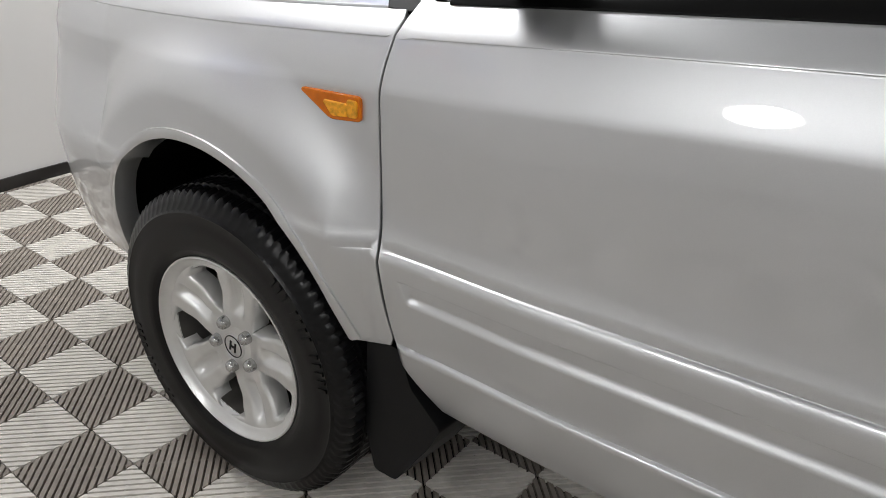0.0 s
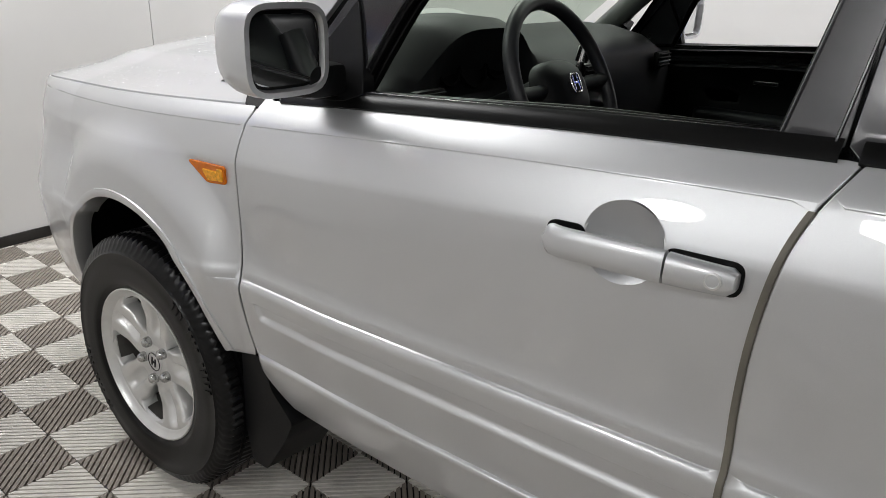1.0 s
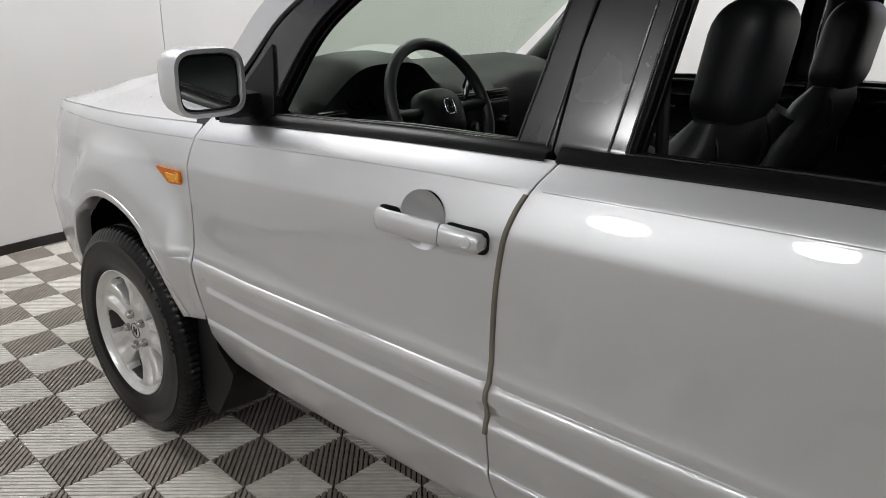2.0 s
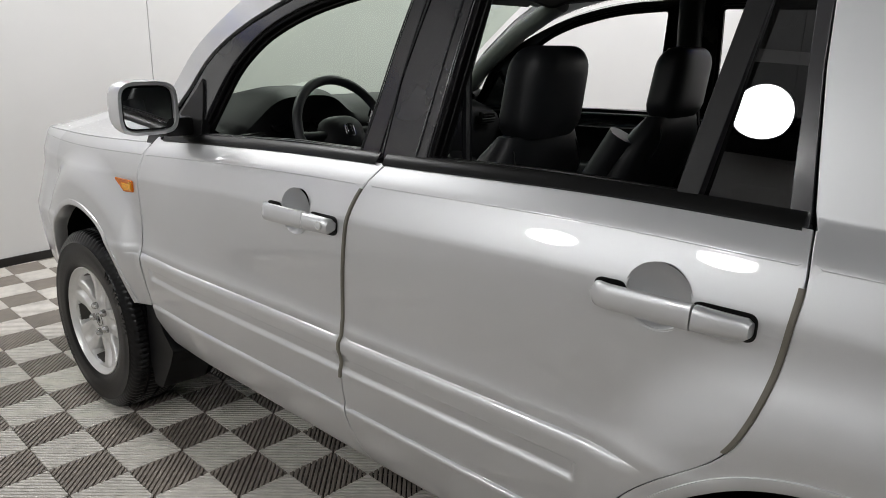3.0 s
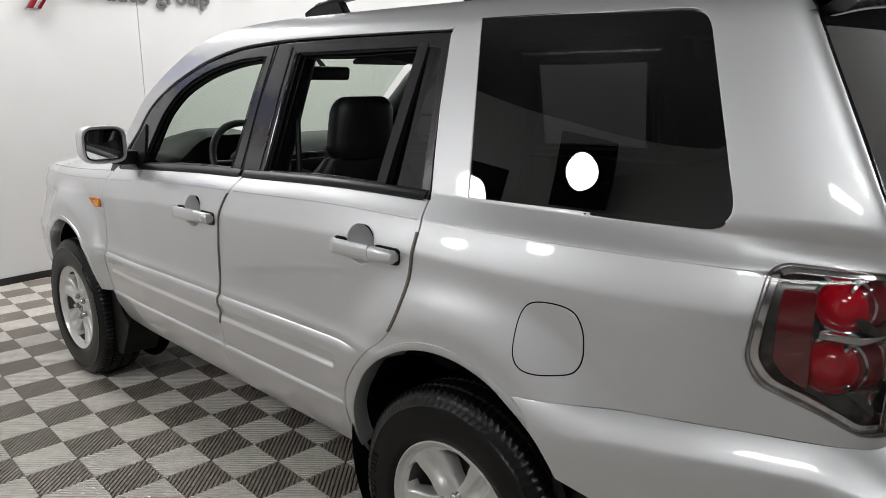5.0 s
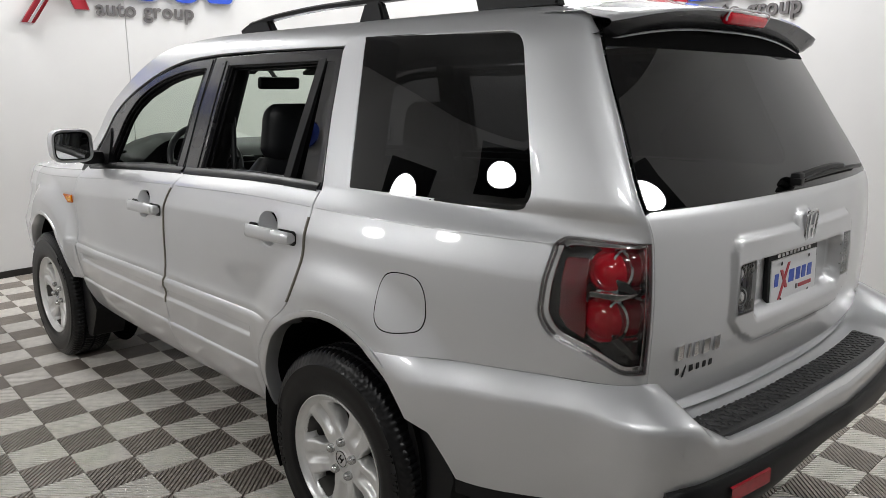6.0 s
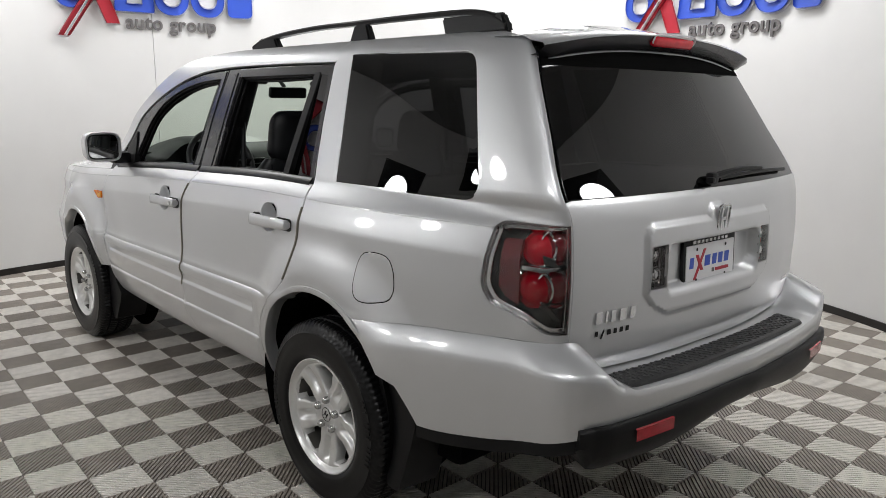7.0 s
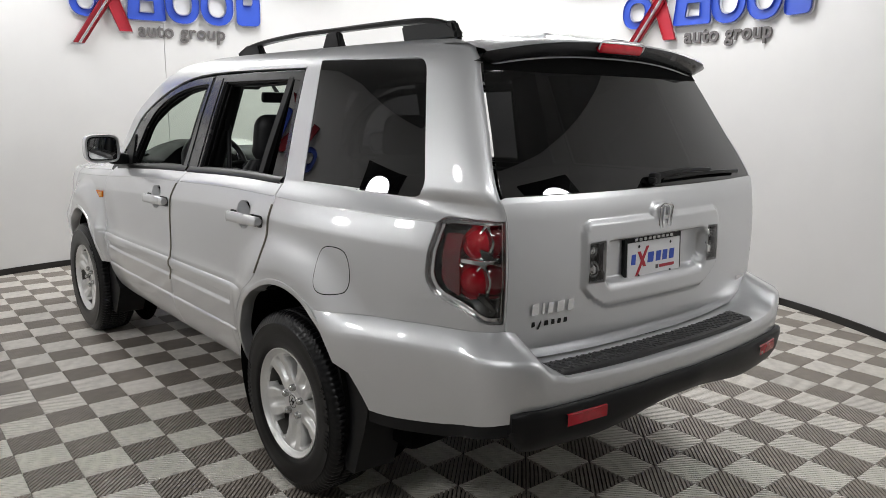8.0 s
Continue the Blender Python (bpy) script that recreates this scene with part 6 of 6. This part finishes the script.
# inner door trims with arm rests and levers
for sgn, doors in ((-1, left), (1, right)):
    fi = side_off(-0.085) if sgn < 0 else mirrored(side_off(-0.085))
    for door, xa, xb in ((doors[0], 0.52, 1.50), (doors[1], 1.58, 2.46)):
        o = line([(xa, 0.45), (xb, 0.45), (xb, belt(xb) + 0.012), ((xa + xb) / 2, belt((xa + xb) / 2) + 0.012), (xa, belt(xa) + 0.012), (xa, 0.45)], 0.05)[:-1]
        if xa > 1.5:
            o = [(x if z > 0.85 else min(x, 2.22), z) for x, z in o]
        tr = panel("door_trim", o, fi, PLASTIC, door, us=0.06, thick=0.02, lip=0.012, label="black inner door trim", flip=sgn > 0)
        yy = (lambda y: y if sgn < 0 else 2 * YC - y)
        P = [[(x, yy(-0.70 - 0.02), belt(x) + 0.008) if k == 0 else (x, yy(-0.795), belt(x) + 0.014) for k in (0, 1)] for x in np.linspace(xa, xb, 14)]
        grid_obj("sill_cap", P, PLASTIC, door)
        bm_obj("arm_rest", cushion((0.50, 0.07, 0.07), ((xa + xb) / 2 + 0.05, yy(-0.745), 0.93), 0.025), SEAT, tr)
        bm_obj("door_lever", cushion((0.085, 0.012, 0.016), ((xa + xb) / 2 + 0.02, yy(-0.772), 1.065), 0.005), CHROME, tr)
    # inner pillars
    for nm, pts, r, mt in (("pillar_trim", [(0.36, 0.745, 1.15), (0.62, 0.685, 1.37), (0.86, 0.625, 1.52), (1.10, 0.555, 1.63)], 0.04, GREY_TRIM if sgn > 0 else PLASTIC), ("pillar_trim", [(1.60, 0.69, 1.18), (1.635, 0.62, 1.45), (1.655, 0.555, 1.67)], 0.045, PLASTIC), ("pillar_trim", [(2.56, 0.66, 1.15), (2.54, 0.59, 1.45), (2.52, 0.52, 1.68)], 0.06, PLASTIC), ("roof_edge_trim", [(1.08, 0.55, 1.655), (1.6, 0.56, 1.69), (2.5, 0.56, 1.695)], 0.035, PLASTIC)):
        bm_obj(nm, tube([(x, -y if sgn < 0 else 2 * YC + y, z) for x, y, z in pts], r, 12), mt, car)
    g_ = new("belt_guide")
    g_.parent = car
    sy = (-0.655 if sgn < 0 else 2 * YC + 0.655)
    bm_obj("guide", box((0.03, 0.03, 0.06), (1.665, sy * 0.97, 1.42), 0.012), PLASTIC, g_)
    bm_obj("seat_belt", tube([(1.665, sy * 0.95, 1.42), (1.69, sy * 0.98, 1.20), (1.70, sy, 1.0)], 0.012, 8), SEAT, g_)
# rear-view mirror
rm = tagged(new("inside_mirror"), "black inside mirror under the windscreen head")
rm.parent = car
bm_obj("mirror_body", cushion((0.04, 0.25, 0.065), (0.985, YC, 1.565), 0.02, (0, 8, 0)), PLASTIC, rm)
bm_obj("mirror_stem", tube([(0.97, YC, 1.58), (0.90, YC, 1.635)], 0.012, 8), PLASTIC, rm)
for sg in (-1, 1):
    bm_obj("sun_visor", cushion((0.15, 0.36, 0.02), (1.06, YC + sg * 0.33, 1.645), 0.008, (0, -22, 0)), GREY_DARKER, car)

# windscreen
P = []
for t in np.linspace(0, 1, 16):
    row = []
    for s_ in np.linspace(-1, 1, 30):
        hw = 0.755 - 0.175 * t
        row.append((0.26 + 0.74 * t - 0.10 * (1 - s_ * s_) * (1 - 0.3 * t), YC + hw * s_, 1.150 + 0.535 * t + 0.02 * math.sin(t * math.pi) + 0.018 * (1 - s_ * s_)))
    P.append(row)
ws = grid_obj("windscreen", P, SCREEN, car, "greenish clear windscreen", flip=True)
P = [[(x, YC + hw * s_, z) for s_ in np.linspace(-1, 1, 24)] for x, hw, z in ((0.34, 0.64, 1.135), (0.25, 0.62, 1.140), (0.19, 0.58, 1.142))]
P = [[(a - 0.10 * (1 - ((b - YC) / 0.77) ** 2), b, c + 0.018 * (1 - ((b - YC) / 0.77) ** 2)) for a, b, c in row] for row in P]
grid_obj("scuttle", P, BLACK_TRIM, car, "black scuttle panel")
bm_obj("screen_wiper", tube([(0.20, YC - 0.55, 1.185), (0.13, YC - 0.1, 1.205), (0.12, YC + 0.05, 1.205)], 0.008, 8), BLACK_TRIM, car)

# ---- signs on the wall ----
def on_wall(deg, z, d=0.0):
    x, y = ring_point(deg, RAD - d)
    return Vector((x, y, z))


def curved_plate(name, outline, deg0, z0, depth, mat, parent, holes=(), gap=0.012):
    """A flat shape laid on the round wall: u runs clockwise along it, in metres, v up."""
    def f(u, v):
        a = np.radians(deg0) - u / RAD
        r = RAD - gap - depth
        return CX + r * np.cos(a), CY + r * np.sin(a), z0 + v
    return panel(name, outline, f, mat, parent, holes=holes, us=0.06, thick=depth, lip=0.004, flip=True)


def ellipse2(cx, cy, rx, ry, n=32, p=0.85):
    return [(cx + rx * math.copysign(abs(math.cos(a)) ** p, math.cos(a)), cy + ry * math.copysign(abs(math.sin(a)) ** p, math.sin(a))) for a in np.linspace(0, math.tau, n, endpoint=False)]


def wall_sign(deg0, zb, label):
    s = tagged(new("wall_sign"), label, "sign", "wall signs")
    h = 0.34
    shapes = [("ring", ellipse2(0.135, 0.135, 0.135, 0.14), ellipse2(0.135, 0.135, 0.080, 0.088), SIGN_BLUE)]
    for x0 in (0.86, 1.19):
        shapes.append(("ring", ellipse2(x0 + 0.15, h / 2, 0.155, h / 2 + 0.01), ellipse2(x0 + 0.15, h / 2, 0.095, h / 2 - 0.055), SIGN_BLUE))
    m_ = rounded([(0.50, 0.0), (0.845, 0.0), (0.83, h), (0.53, h)], 0.02)
    shapes.append(("block", line(m_ + m_[:1], 0.05)[:-1], rounded([(0.60, 0.0 + 0.06), (0.75, 0.06), (0.745, h - 0.16), (0.615, h - 0.16)], 0.01), SIGN_BLUE))
    r_ = rounded([(1.53, 0.0), (1.755, 0.0), (1.755, h), (1.53, h)], 0.05)
    shapes.append(("block", line(r_ + r_[:1], 0.05)[:-1], rounded([(1.59, 0.185), (1.68, 0.185), (1.695, 0.235), (1.68, 0.285), (1.59, 0.285)], 0.02), SIGN_BLUE))
    for nm, o, hole, mt in shapes:
        curved_plate(nm, o, deg0, zb, 0.022, mt, s, holes=[hole] if hole else ())
        curved_plate("white_edge", grown(o, 0.012), deg0, zb, 0.010, SIGN_WHITE, s, holes=[grown(hole, -0.012)] if hole else (), gap=0.010)
    for o in ([(0.005, -0.245), (0.095, -0.245), (0.595, 0.50), (0.50, 0.50)], [(0.42, -0.115), (0.53, -0.115), (0.30, 0.50), (0.18, 0.50)]):
        o = line(o + o[:1], 0.08)[:-1]
        first = o[0][1] < -0.2
        curved_plate("red_bar", o, deg0, zb, 0.030 if first else 0.026, SIGN_RED, s, gap=0.016)
        curved_plate("white_edge", grown(o, 0.014), deg0, zb, 0.014, SIGN_WHITE, s, gap=0.012)
    o = line([(0.052, -0.246), (0.062, -0.246), (0.562, 0.50), (0.552, 0.50), (0.052, -0.246)], 0.08)[:-1]
    curved_plate("white_line", o, deg0, zb, 0.0335, SIGN_WHITE, s, gap=0.016)
    cu = bpy.data.curves.new("sign_words", "FONT")
    cu.body, cu.size, cu.extrude, cu.offset = "auto group", 0.178, 0.008, 0.004
    cu.space_character = 1.08
    tmp = bpy.data.objects.new("tmp_words", cu)
    scene.collection.objects.link(tmp)
    me = bpy.data.meshes.new_from_object(tmp.evaluated_get(bpy.context.evaluated_depsgraph_get()))
    bpy.data.objects.remove(tmp)
    xs_ = [v.co.x for v in me.vertices]
    k = 0.815 / (max(xs_) - min(xs_))
    for v in me.vertices:
        uu, vv, dd = 0.595 + (v.co.x - min(xs_)) * k, -0.150 + v.co.y, 0.014 + v.co.z
        a = radians(deg0) - uu / RAD
        r = RAD - dd
        v.co = (CX + r * math.cos(a), CY + r * math.sin(a), zb + vv)
    me.materials.clear()
    me.materials.append(SIGN_GREY)
    # one part for each letter
    words = new("sign_words")
    words.parent = s
    tagged(words, "grey words auto group")
    par = list(range(len(me.vertices)))

    def root(i):
        while par[i] != i:
            par[i] = par[par[i]]
            i = par[i]
        return i
    for ed in me.edges:
        par[root(ed.vertices[0])] = root(ed.vertices[1])
    groups = collections.defaultdict(list)
    for p in me.polygons:
        groups[root(p.vertices[0])].append(tuple(p.vertices))
    for fs in groups.values():
        ids = sorted({i for f in fs for i in f})
        at = {i: n for n, i in enumerate(ids)}
        obj("letter", mesh_data("letter", [tuple(me.vertices[i].co) for i in ids], [tuple(at[i] for i in f) for f in fs], SIGN_GREY, smooth=False), words)
    return s


wall_sign(181.7, 2.295, "blue and red raised wall sign over grey words auto group")
wall_sign(99.6, 2.245, "blue and red raised wall sign over grey words auto group")
wall_sign(226.0, 2.27, "blue and red raised wall sign over grey words auto group")

# blue plastic boards standing beyond the car
def blue_board(x, y):
    b = tagged(new("floor_board"), "blue plastic floor board standing beside the car", "floor sign", "blue boards")
    b.matrix_basis = Matrix.Translation((x, y, 0))
    bm_obj("board_face", cushion((0.16, 0.03, 1.05), (0, 0, 0.60), 0.012), BLUE_PLASTIC, b)
    bm_obj("board_foot", cushion((0.24, 0.26, 0.08), (0, 0, 0.04), 0.02), BLUE_PLASTIC, b)


blue_board(0.70, 1.50)
blue_board(0.90, 1.50)

# beads of water on the bonnet
rnd = random.Random(5)
V, F = [], []
for _ in range(5200):
    uu, vv = rnd.uniform(-0.80, 0.10), rnd.uniform(-0.97, 0.97)
    if math.sin(7 * uu + 2.1) + math.sin(9 * vv + 4 * uu) < rnd.uniform(-1.9, 0.9):
        continue
    x0, y0, z0 = (float(np.ravel(q)[0]) for q in hood(np.array([uu]), np.array([vv])))
    r = rnd.uniform(0.0012, 0.0036) * rnd.uniform(0.6, 1.3)
    n0 = len(V)
    for rr, hh in ((1.0, -0.0006), (0.8, 0.32 * r), (0.4, 0.5 * r)):
        V += [(x0 + r * rr * math.cos(a) * 1.15, y0 + r * rr * math.sin(a), z0 + hh) for a in np.linspace(0, math.tau, 8, endpoint=False)]
    for q in (0, 8):
        F += [(n0 + q + k, n0 + q + (k + 1) % 8, n0 + q + 8 + (k + 1) % 8, n0 + q + 8 + k) for k in range(8)]
    F.append(tuple(range(n0 + 16, n0 + 24)))
tagged(obj("water_beads", mesh_data("water_beads", V, F, WATER)), "clear water beads scattered over the silver bonnet", "water", kind="stuff")
